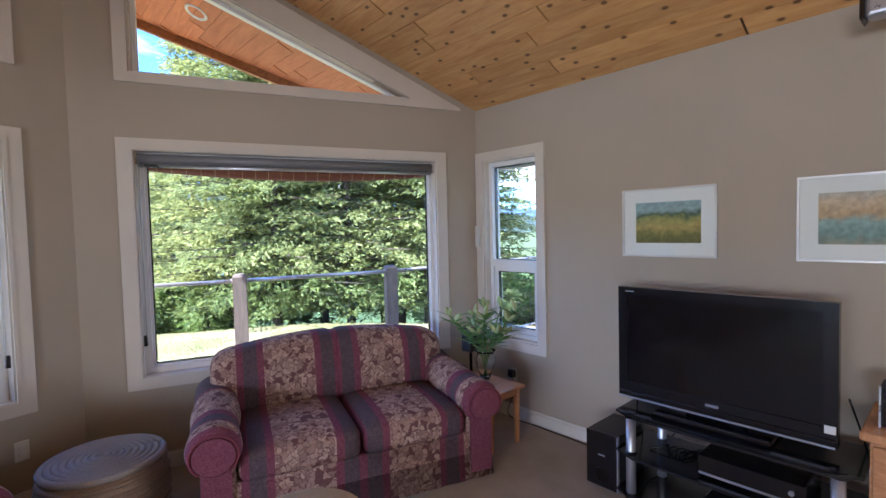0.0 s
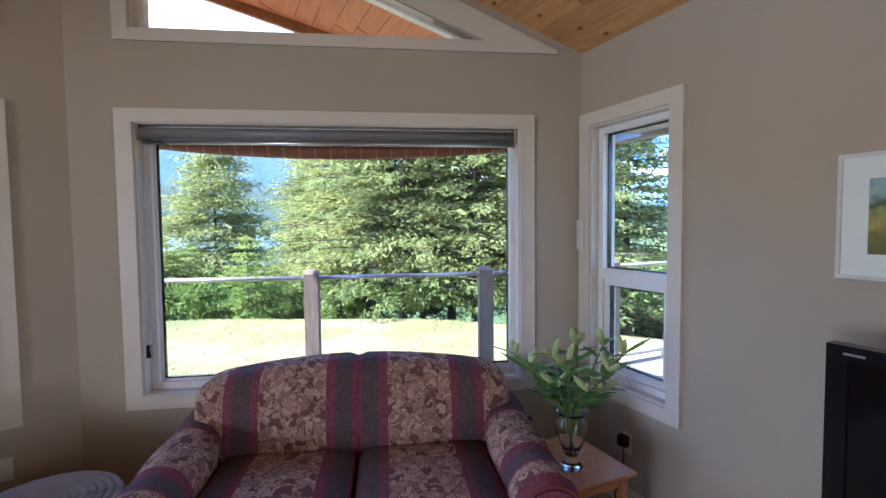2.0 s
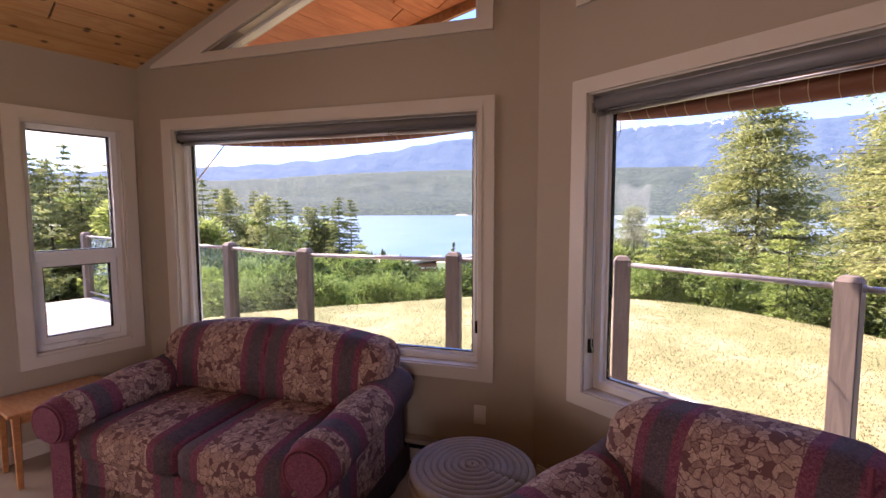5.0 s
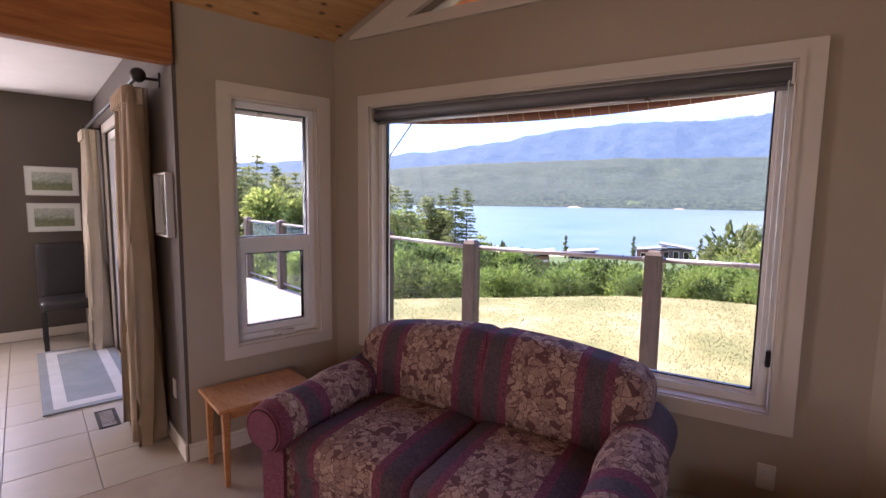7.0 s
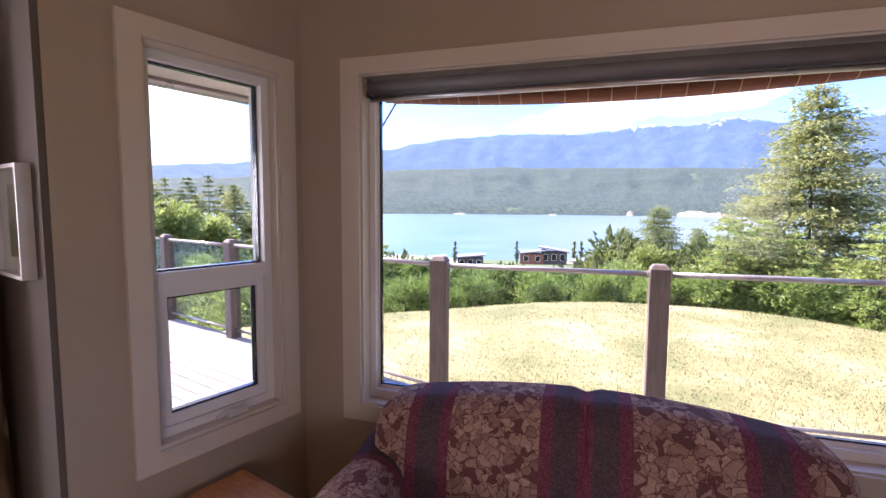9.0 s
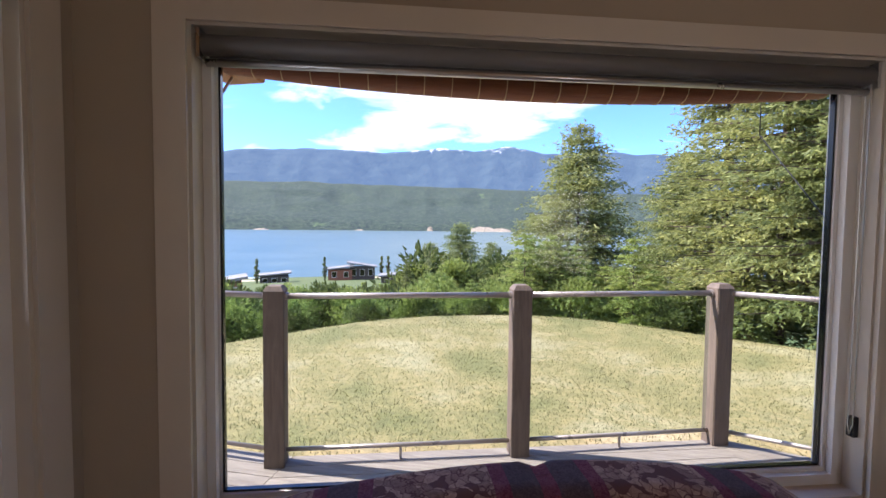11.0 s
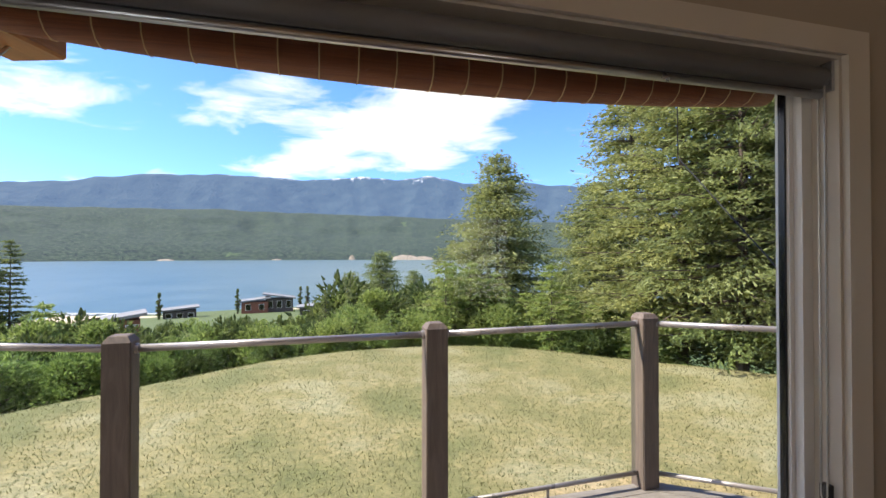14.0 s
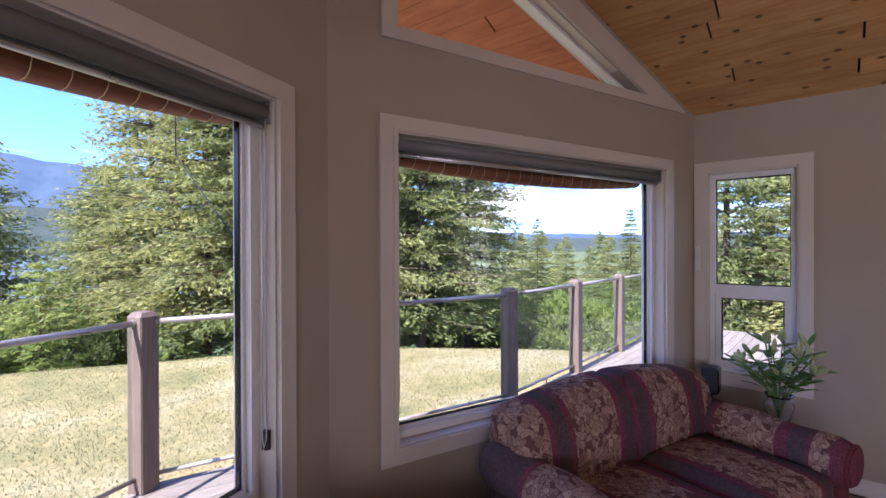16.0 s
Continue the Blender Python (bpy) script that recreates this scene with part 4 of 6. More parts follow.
rt = thing("round_table", "low round table with a pale wooden top", "coffee table", pose(0.52, -1.96, 0))
part("tabletop", lathe([(0.21, 0.388), (0.235, 0.394), (0.24, 0.405), (0.235, 0.416), (0.0, 0.418)], 44), timber("pale_maple", (0.72, 0.52, 0.30), (0.58, 0.38, 0.2), (3, 14, 3), 3.0, 0.3), rt, "", True)
part("pedestal", lathe([(0.05, 0.05), (0.035, 0.2), (0.05, 0.39)], 20), m_oak, rt, "", True)
part("foot_plate", lathe([(0.20, 0.0), (0.20, 0.03), (0.06, 0.055)], 32), m_oak, rt, "", True)

# ---------------------------------------------------------------- vase of lilies
VX, VY, VZ = 2.14, -1.42, 0.42
vase = thing("vase", "clear glass vase of budding white lilies on the side table", "vase", pose(VX, VY, VZ))
part("glass_body", lathe([(0.0, 0.004), (0.048, 0.002), (0.052, 0.014), (0.026, 0.045), (0.030, 0.06), (0.056, 0.125), (0.076, 0.19), (0.078, 0.215), (0.058, 0.236), (0.056, 0.248), (0.076, 0.266), (0.072, 0.266), (0.052, 0.247), (0.054, 0.234), (0.073, 0.214), (0.071, 0.19), (0.051, 0.125), (0.022, 0.07), (0.0, 0.066)], 36), m_clear, vase, "clear baluster glass body", True)
rl = random.Random(11)


def leaf_blade(bm, p, d, length, width, droop):
    d = Vector(d).normalized()
    s = d.cross(Vector((0, 0, 1)))
    s = s.normalized() if s.length > 0.01 else Vector((1, 0, 0))
    rows = []
    for k in range(6):
        f = k / 5
        c = Vector(p) + d * length * f + Vector((0, 0, -droop * f * f))
        w = width * math.sin(math.pi * (0.08 + 0.92 * f)) ** 0.8 if k < 5 else 0.0008
        up = Vector((0, 0, 0.18 * w))
        rows.append([bm.verts.new(c - s * w + up), bm.verts.new(c - up), bm.verts.new(c + s * w + up)])
    for r0, r1 in zip(rows, rows[1:]):
        for q in range(2):
            bm.faces.new((r0[q], r0[q + 1], r1[q + 1], r1[q]))


def bud_shape(bm, p, d, length, r):
    d = Vector(d).normalized()
    tube([Vector(p) + d * length * f for f in (0, 0.15, 0.45, 0.75, 0.93, 1.0)], r, 7, bm, [0.35, 0.7, 1.0, 0.85, 0.4, 0.1])


for k in range(13):
    a = k * 2.4 + rl.uniform(-0.3, 0.3)
    out = rl.uniform(0.08, 0.26)
    top = Vector((out * math.cos(a), out * math.sin(a), rl.uniform(0.36, 0.56)))
    base_p = Vector((-0.02 * math.cos(a), -0.02 * math.sin(a), 0.06))
    mid = Vector((0.035 * math.cos(a), 0.035 * math.sin(a), 0.25))
    line = [base_p, mid, mid.lerp(top, 0.55) + Vector((0, 0, 0.02)), top]
    part("stem", tube(line, 0.0042, 6), m_stem, vase, "", True)
    bm = bmesh.new()
    for q in range(9):
        f = 0.25 + 0.75 * q / 8
        p = mid.lerp(top, f)
        b = q * 2.4 + a
        leaf_blade(bm, p, (math.cos(b), math.sin(b), 0.5), rl.uniform(0.095, 0.16), rl.uniform(0.014, 0.022), rl.uniform(0.0, 0.05))
    part("leaf_spray", bm, m_leaf, vase, "glossy green lance leaves", True)
    for q in range(2 if k % 2 else 3):
        b = rl.uniform(0, math.tau)
        bm = bmesh.new()
        bud_shape(bm, top, (0.7 * math.cos(b) + math.cos(a) * 0.4, 0.7 * math.sin(b) + 0.4 * math.sin(a), 0.75), rl.uniform(0.07, 0.105), 0.0145)
        part("bud", bm, m_bud, vase, "closed pale green bud", True)
# a clock radio, simplified to an upright block on a small base
ph = thing("clock_radio", "black clock radio simplified to an upright block on a base", "phone", pose(2.06, -1.20, 0.42, 0, 0, 20))
part("radio_base", box(-0.04, 0.04, -0.035, 0.035, 0.0, 0.035, 0.008, 2), m_black, ph)
part("radio_block", box(-0.024, 0.024, -0.006, 0.018, 0.02, 0.165, 0.006, 2), m_black, ph)
sp = thing("small_speaker", "small black satellite speaker on a stand behind the loveseat", "speaker", pose(2.40, -1.02, 0))
part("stand_base", lathe([(0.10, 0.0), (0.10, 0.012), (0.02, 0.022)], 24), m_black, sp)
part("pole", tube([(0, 0, 0.01), (0, 0, 0.56)], 0.012, 10), m_black, sp)
part("cabinet", box(-0.055, 0.055, -0.05, 0.05, 0.56, 0.74, 0.01, 2), m_matte_black, sp)
part("grille", box(-0.048, 0.048, -0.056, -0.049, 0.57, 0.73, 0.003), m_black, sp)

# ---------------------------------------------------------------- television wall
tv = thing("television", "large black flat-screen television on a glass stand, switched off", "television", pose(2.30, -2.83, 0.52))
part("back_shell", box(0.03, 0.11, -0.46, 0.46, 0.07, 0.63, 0.02, 2), m_black, tv)
part("bezel", ring(bmesh.new(), rect(-0.492, 0.492, 0.04, 0.668), rect(-0.44, 0.44, 0.125, 0.625), -0.012, 0.035, lambda u, d, z: (d, u, z)), m_black, tv, "glossy black bezel")
part("screen", box(-0.004, 0.03, -0.441, 0.441, 0.124, 0.626), m_screen, tv, "dark switched-off screen")
part("speaker_bar", box(-0.022, 0.03, -0.485, 0.485, 0.036, 0.078, 0.006, 2), m_black, tv, "black speaker strip")
part("silver_line", box(-0.026, -0.021, -0.484, 0.484, 0.040, 0.049), m_silver, tv, "thin silver line")
part("badge", box(-0.016, -0.010, -0.03, 0.03, 0.092, 0.104), m_silver, tv, "small silver maker's badge")
part("sticker", box(-0.0135, -0.0115, -0.485, -0.445, 0.10, 0.135), m_plate, tv, "white label sticker")
part("model_mark", box(-0.0135, -0.0115, 0.40, 0.45, 0.642, 0.648), m_silver, tv)
part("neck", box(0.02, 0.07, -0.14, 0.14, 0.008, 0.10, 0.01), m_black, tv)
part("foot", box(-0.10, 0.17, -0.27, 0.27, 0.0, 0.018, 0.006), m_black, tv, "black pedestal foot")
st = thing("tv_stand", "three-tier smoked glass television stand with silver tube legs", "tv stand", pose(2.33, -2.90, 0))
for z, d in ((0.505, 0.0), (0.285, 0.0), (0.06, 0.0)):
    part("glass_shelf", slab(bmesh.new(), [(-0.22, -0.40), (-0.16, -0.52), (0.16, -0.52), (0.20, -0.48), (0.20, 0.48), (0.16, 0.52), (-0.16, 0.52), (-0.22, 0.40)], z, z + 0.012, lambda u, dd, zz: (u, zz, dd)), m_smoked, st, "smoked black glass shelf")
for y in (-0.44, 0.44):
    part("leg", tube([(-0.15, y, 0.0), (-0.15, y, 0.504)], 0.026, 18), m_silver, st, "silver tube leg", True)
    part("leg", tube([(0.14, y * 0.9, 0.0), (0.14, y * 0.9, 0.504)], 0.026, 18), m_silver, st, "silver tube leg", True)
    for z in (0.03, 0.285, 0.500):
        part("leg_collar", tube([(-0.15, y, z - 0.012), (-0.15, y, z + 0.020)], 0.032, 18), m_black, st)


def av_box(name, label, x, y, z, w, d, h, cat):
    a = thing(name, label, cat, pose(x, y, z))
    part("body", box(-d / 2 + 0.012, d / 2, -w / 2, w / 2, 0.008, h, 0.004), m_black, a)
    part("front_panel", box(-d / 2, -d / 2 + 0.012, -w / 2, w / 2, 0.008, h, 0.003), m_screen, a, "glossy front panel")
    part("trim_strip", box(-d / 2 - 0.003, -d / 2, -w / 2 + 0.005, w / 2 - 0.005, h * 0.16, h * 0.26), m_silver, a, "silver trim line")
    part("knob", tube([(-d / 2 - 0.012, -w / 2 + 0.05, h * 0.6), (-d / 2, -w / 2 + 0.05, h * 0.6)], 0.011, 14), m_silver, a)
    for sx in (-1, 1):
        for sy in (-1, 1):
            part("foot", box(sx * d * 0.4 - 0.012, sx * d * 0.4 + 0.012, sy * w * 0.42 - 0.012, sy * w * 0.42 + 0.012, 0.0, 0.009), m_matte_black, a)


av_box("av_receiver", "glossy black receiver on the glass shelf", 2.33, -3.02, 0.297, 0.43, 0.32, 0.11, "receiver")
av_box("disc_player", "slim black disc player on the bottom shelf", 2.33, -3.02, 0.072, 0.43, 0.30, 0.06, "disc player")
av_box("cable_box", "small black cable box on top of the disc player", 2.34, -3.00, 0.132, 0.36, 0.26, 0.05, "cable box")
sw = thing("subwoofer", "black box subwoofer with a round port on the carpet", "speaker", pose(2.37, -2.27, 0))
part("cabinet", box(-0.15, 0.16, -0.10, 0.10, 0.012, 0.335, 0.006), m_matte_black, sw)
part("front_baffle", box(-0.166, -0.149, -0.10, 0.10, 0.012, 0.335, 0.005), m_black, sw, "satin front baffle")
part("side_strip", box(-0.169, -0.150, -0.103, -0.094, 0.012, 0.335), m_silver, sw, "silver edge strip")
bm = tube([(-0.168, 0.0, 0.085), (-0.166, 0.0, 0.085)], 0.040, 24)
part("port", bm, m_screen, sw, "round bass port")
part("port_rim", tube([(-0.169, 0.042 * math.cos(a), 0.085 + 0.042 * math.sin(a)) for a in [math.tau * q / 24 for q in range(25)]], 0.004, 6), m_black, sw)
part("badge", box(-0.169, -0.166, -0.02, 0.02, 0.20, 0.207), m_silver, sw)
for x in (-0.12, 0.12):
    for y in (-0.07, 0.07):
        part("foot", lathe([(0.014, 0.0), (0.014, 0.013)], 12, centre=(x, y)), m_matte_black, sw)


def cable(label, pts, r=0.004):
    fine = []
    p = [Vector(q) for q in pts]
    for i in range(len(p) - 1):
        a, b, c, d = p[max(i - 1, 0)], p[i], p[i + 1], p[min(i + 2, len(p) - 1)]
        for k in range(6):
            f = k / 6
            fine.append(0.5 * ((2 * b) + (c - a) * f + (2 * a - 5 * b + 4 * c - d) * f * f + (3 * b - a - 3 * c + d) * f ** 3))
    fine.append(p[-1])
    tagged(link("cable", tube(fine, r, 6), m_black, smooth=True), label, "cable")


cable("black cable running along the baseboard on the carpet", [(2.645, -1.24, 0.33), (2.61, -1.27, 0.20), (2.62, -1.22, 0.03), (2.64, -1.5, 0.008), (2.63, -1.9, 0.008), (2.64, -2.3, 0.006), (2.60, -2.6, 0.006)])
cable("black cable hanging behind the television", [(2.42, -2.38, 0.90), (2.50, -2.36, 0.78), (2.44, -2.37, 0.60), (2.52, -2.36, 0.40), (2.46, -2.42, 0.15), (2.50, -2.6, 0.006)])
cable("black cable hanging beside the television stand", [(2.42, -3.34, 0.75), (2.47, -3.40, 0.5), (2.46, -3.44, 0.2), (2.50, -3.40, 0.006)])
for k in range(4):
    cable("tangled black cable on the glass shelf", [(2.28, -2.52 - 0.05 * k, 0.303), (2.33, -2.60 - 0.03 * k, 0.33), (2.40, -2.56 - 0.06 * k, 0.304), (2.30, -2.66, 0.32), (2.46, -2.72 - 0.02 * k, 0.303)])
cable("white cable looped behind the stand", [(2.60, -2.50, 0.25), (2.58, -2.62, 0.42), (2.60, -2.75, 0.46), (2.61, -2.85, 0.30)], 0.003)

cab = thing("oak_cabinet", "honey oak cabinet with a panelled side", "cabinet", pose(2.41, -3.83, 0))
part("carcass", box(-0.19, 0.24, -0.40, 0.40, 0.06, 0.66), m_oak, cab)
part("top", box(-0.225, 0.25, -0.43, 0.43, 0.66, 0.695, 0.008, 2), m_oak_top, cab)
part("plinth", box(-0.17, 0.24, -0.38, 0.38, 0.0, 0.06), m_oak, cab)
for s in (-1, 1):
    dr = part("door", box(-0.212, -0.191, s * 0.2 - 0.19, s * 0.2 + 0.19, 0.08, 0.64, 0.004), m_oak, cab)
    part("door_panel", box(-0.218, -0.211, s * 0.2 - 0.13, s * 0.2 + 0.13, 0.15, 0.57, 0.003), m_oak_top, dr)
    part("knob", tube([(-0.235, s * 0.03, 0.38), (-0.212, s * 0.03, 0.38)], 0.012, 12), m_iron, dr)
for y in (-0.38, -0.28, 0.28, 0.38):
    part("side_bead", box(-0.196, -0.189, y - 0.006, y + 0.006, 0.07, 0.65), m_oak, cab)
ds = thing("desktop_speaker", "small black and silver speaker on the oak cabinet", "speaker", pose(2.36, -3.50, 0.695))
part("cabinet", box(-0.06, 0.06, -0.05, 0.05, 0.0, 0.17, 0.006, 2), m_matte_black, ds)
part("grille", box(-0.067, -0.059, -0.046, 0.046, 0.006, 0.164, 0.003), m_black, ds)
part("trim_edge", box(-0.070, -0.058, 0.046, 0.053, 0.0, 0.17), m_silver, ds)
pj = thing("projection_screen", "white projection screen case hung below the ceiling", "projection screen", pose(2.40, -3.80, 2.36))
part("case", box(-0.05, 0.05, -0.42, 0.42, 0.0, 0.09, 0.02, 3), m_silver, pj, "silver screen case")
part("end_cap", box(-0.054, 0.054, 0.418, 0.435, -0.006, 0.095, 0.01), m_black, pj)
part("bracket", box(-0.03, 0.03, 0.30, 0.34, 0.088, 0.305), m_silver, pj)
part("bracket", box(-0.03, 0.03, -0.34, -0.30, 0.088, 0.305), m_silver, pj)


# ---------------------------------------------------------------- pictures
def picture(m, w, h, border, print_m, label, depth=0.022):
    """Hangs with its back on y = 0 of m, facing -y."""
    p = thing("framed_picture", label, "picture", m, "framed landscape prints")
    to_p = lambda u, d, z: (u, d, z)
    part("frame", ring(bmesh.new(), rect(-w / 2, w / 2, -h / 2, h / 2), rect(-w / 2 + 0.012, w / 2 - 0.012, -h / 2 + 0.012, h / 2 - 0.012), -depth, -0.002, to_p), m_frame, p, "thin pale frame")
    part("mount", ring(bmesh.new(), rect(-w / 2 + 0.011, w / 2 - 0.011, -h / 2 + 0.011, h / 2 - 0.011), rect(-w / 2 + border, w / 2 - border, -h / 2 + border, h / 2 - border), -0.012, -0.006, to_p), m_mat, p, "white mount")
    part("print", slab(bmesh.new(), rect(-w / 2 + border, w / 2 - border, -h / 2 + border, h / 2 - border), -0.009, -0.006, to_p), print_m, p, "landscape print")
    g = part("glass", slab(bmesh.new(), rect(-w / 2 + 0.012, w / 2 - 0.012, -h / 2 + 0.012, h / 2 - 0.012), -0.0175, -0.0155, to_p), m_glass, p)
    g.visible_shadow = False


picture(pose(HALF, -2.457, 1.548, 0, 0, -90), 0.556, 0.42, 0.085, m_print_a, "pale framed watercolour of golden fields under glass")
picture(pose(HALF, -3.41, 1.545, 0, 0, -90), 0.62, 0.42, 0.085, m_print_b, "pale framed print of cliffs above blue water")
picture(pose(-2.90, DY, 1.47, 0, 0, 0), 0.30, 0.36, 0.06, m_print_c, "small white framed print on the dark wall end", 0.04)
picture(pose(-6.3, -2.20, 1.66, 0, 0, 90), 0.44, 0.30, 0.055, m_print_c, "small white framed landscape on the dark wall")
picture(pose(-6.3, -2.20, 1.28, 0, 0, 90), 0.44, 0.30, 0.055, m_print_c, "small white framed landscape on the dark wall")

# ---------------------------------------------------------------- wall fittings
sd = thing("wall_sensor", "slim ivory alarm sensor on the window casing", "sensor", pose(HALF - 0.02, -0.895, 1.47))
part("body", box(-0.024, 0.0, -0.022, 0.022, -0.088, 0.088, 0.005, 2), m_plate, sd)
part("window", box(-0.0265, -0.023, -0.012, 0.012, -0.05, 0.03), m_frame, sd)


def outlet(m, plug=False):
    o = thing("wall_outlet", "ivory duplex outlet with a black plug" if plug else "ivory duplex wall outlet", "outlet", m)
    part("plate", box(-0.035, 0.035, -0.006, 0.0, -0.057, 0.057, 0.003), m_plate, o)
    for z in (-0.022, 0.022):
        part("socket", box(-0.016, 0.016, -0.009, -0.005, z - 0.014, z + 0.014, 0.003), m_plate, o)
    if plug:
        part("plug", box(-0.028, 0.028, -0.05, -0.008, -0.01, 0.05, 0.006), m_black, o, "black power adaptor")


outlet(pose(HALF, -1.235, 0.345, 0, 0, -90), True)
outlet(pose(-0.25 - 0.05, -SLOPE * 0.30, 0.34, 0, 0, ANG))
outlet(pose(-2.93, DY, 0.36))
ht = thing("baseboard_heater", "long beige electric baseboard heater under the window", "heater", pose(0, 0, 0))
to = prow(-1)
part("casing", slab(bmesh.new(), rect(0.55, 1.75, 0.03, 0.15), -0.075, -0.016, to), m_heater, ht)
part("top_lip", slab(bmesh.new(), rect(0.54, 1.76, 0.15, 0.168), -0.082, -0.016, to), m_heater, ht)
part("grille_slot", slab(bmesh.new(), rect(0.57, 1.73, 0.115, 0.14), -0.0775, -0.0745, to), m_black, ht)
part("lower_slot", slab(bmesh.new(), rect(0.57, 1.73, 0.008, 0.032), -0.070, -0.02, to), m_black, ht)


# ---------------------------------------------------------------- dining side things
def drape(x0, x1, y, z0, z1, material, name_label, folds, amp, flare=0.0):
    c = thing("curtain", name_label, "curtain", pose((x0 + x1) / 2, y, 0))
    bm = bmesh.new()
    half = (x1 - x0) / 2
    n_x, n_z = folds * 8, 14
    grid = []
    for j in range(n_z + 1):
        f = j / n_z
        row = []
        for i in range(n_x + 1):
            q = i / n_x
            ph0 = q * folds * math.tau
            a = amp * (0.55 + 0.45 * (1 - f)) * (1 + 0.25 * math.sin(q * 9 + 1))
            xx = -half + 2 * half * q
            xx *= 1 + flare * (1 - f) ** 1.5
            row.append(bm.verts.new((xx + 0.012 * math.sin(ph0 * 2 + f * 3), a * math.sin(ph0 + 0.5 * math.sin(f * 4 + q * 6)), z0 + (z1 - z0) * f)))
        grid.append(row)
    for r0, r1 in zip(grid, grid[1:]):
        for i in range(n_x):
            bm.faces.new((r0[i], r0[i + 1], r1[i + 1], r1[i]))
    bmesh.ops.solidify(bm, geom=bm.faces[:], thickness=0.004)
    part("cloth", bm, material, c, "", True)
    for i in range(folds):
        xx = -half + 2 * half * (i + 0.5) / folds
        part("pinch_pleat", box(xx - 0.014, xx + 0.014, -amp * 0.8, amp * 0.5, z1 - 0.10, z1 - 0.005, 0.006), material, c)


RY = DY - 0.115
drape(-3.47, -3.00, RY, 0.02, 2.14, m_curtain, "tan floor-length pinch-pleat curtain beside the patio door", 6, 0.085, 0.10)
drape(-5.78, -5.38, RY, 0.02, 2.14, m_cream_curtain, "cream floor-length curtain on the far side of the patio door", 5, 0.085, 0.10)
rod = thing("curtain_rod", "black iron curtain rod with ball finials", "curtain rod", pose(0, 0, 0))
part("rod", tube([(-5.85, RY, 2.18), (-2.93, RY, 2.18)], 0.014, 12), m_iron, rod)
for x in (-5.87, -2.91):
    bm = bmesh.new()
    bmesh.ops.create_uvsphere(bm, u_segments=16, v_segments=10, radius=0.04)
    bmesh.ops.translate(bm, verts=bm.verts, vec=(x, RY, 2.18))
    part("finial", bm, m_iron, rod, "round finial", True)
for x in (-5.70, -2.97):
    bm = tube([(x, RY, 2.18), (x, DY, 2.18)], 0.008, 8)
    box(x - 0.02, x + 0.02, DY - 0.008, DY - 0.001, 2.14, 2.22, bm=bm)
    part("bracket", bm, m_iron, rod)
    part("ring", tube([(x + 0.05, RY + 0.022 * math.cos(a), 2.18 + 0.022 * math.sin(a)) for a in [math.tau * q / 14 for q in range(15)]], 0.003, 5), m_iron, rod)

ch = thing("dining_chair", "high-backed black leather dining chair against the dark wall", "chair", pose(-5.90, -2.16, 0, 0, 0, 90))
part("seat", cushion(-0.22, 0.22, -0.24, 0.20, 0.38, 0.48, 0.03, 0.012), m_leather, ch, "", True)
bm = cushion(-0.22, 0.22, 0.15, 0.22, 0.40, 1.02, 0.028, 0.0)
for v in bm.verts:
    v.co.y += max(0, v.co.z - 0.45) * 0.10
part("backrest", bm, m_leather, ch, "", True)
for x in (-0.19, 0.19):
    for y in (-0.21, 0.17):
        bm = box(x - 0.02, x + 0.02, y - 0.02, y + 0.02, 0.0, 0.39, 0.004)
        part("leg", bm, m_iron, ch, "dark tapered leg")
rug = thing("rug", "grey rug with a pale double border on the tiles", "rug", pose(-4.76, -2.14, 0.004))
part("edge_border", ring(bmesh.new(), rect(-0.85, 0.85, -0.29, 0.29), rect(-0.79, 0.79, -0.23, 0.23), 0.0, 0.010, lambda u, d, z: (u, z, d)), m_rug_grey, rug)
part("pale_border", ring(bmesh.new(), rect(-0.79, 0.79, -0.23, 0.23), rect(-0.69, 0.69, -0.15, 0.15), 0.0, 0.011, lambda u, d, z: (u, z, d)), m_rug_pale, rug, "pale woven border")
part("field", slab(bmesh.new(), rect(-0.69, 0.69, -0.15, 0.15), 0.0, 0.010, lambda u, d, z: (u, z, d)), m_rug_grey, rug, "grey field")
fv = thing("floor_register", "brown metal floor register set in the tiles", "floor vent", pose(-3.62, -2.10, 0.0))
part("frame", ring(bmesh.new(), rect(-0.16, 0.16, -0.06, 0.06), rect(-0.14, 0.14, -0.04, 0.04), 0.0, 0.005, lambda u, d, z: (u, z, d)), m_iron, fv)
for k in range(11):
    part("slat", box(-0.135 + k * 0.0255, -0.121 + k * 0.0255, -0.04, 0.04, 0.0, 0.004), m_rail, fv)


# ---------------------------------------------------------------- deck and railing
DZ = -0.12
APEX_Y, TURN_X, STRAIGHT_Y = 2.01, 3.10, 1.0
deck = thing("deck", "weathered grey wooden deck around the house", "deck", pose(0, 0, 0), kind="structure")
bm = box(-9.6, 9.6, STRAIGHT_Y - 0.14, STRAIGHT_Y - 0.10, DZ - 0.24, DZ - 0.03)
part("rim_joist", bm, m_post, deck)
bm = bmesh.new()
for x in (-9.3, -6.5, 6.5, 9.3):
    for y in (-5.0, 0.8):
        box(x - 0.07, x + 0.07, y - 0.07, y + 0.07, -1.6, DZ - 0.03, bm=bm)
for x, y in ((-1.5, 1.3), (0.0, 1.85), (1.5, 1.3)):
    box(x - 0.07, x + 0.07, y - 0.07, y + 0.07, -1.6, DZ - 0.03, bm=bm)
part("support_posts", bm, m_post, deck)


def plank(poly, z0, z1):
    bm = bmesh.new()
    slab(bm, poly, z0, z1, lambda u, d, z: (u, z, d))
    return bm


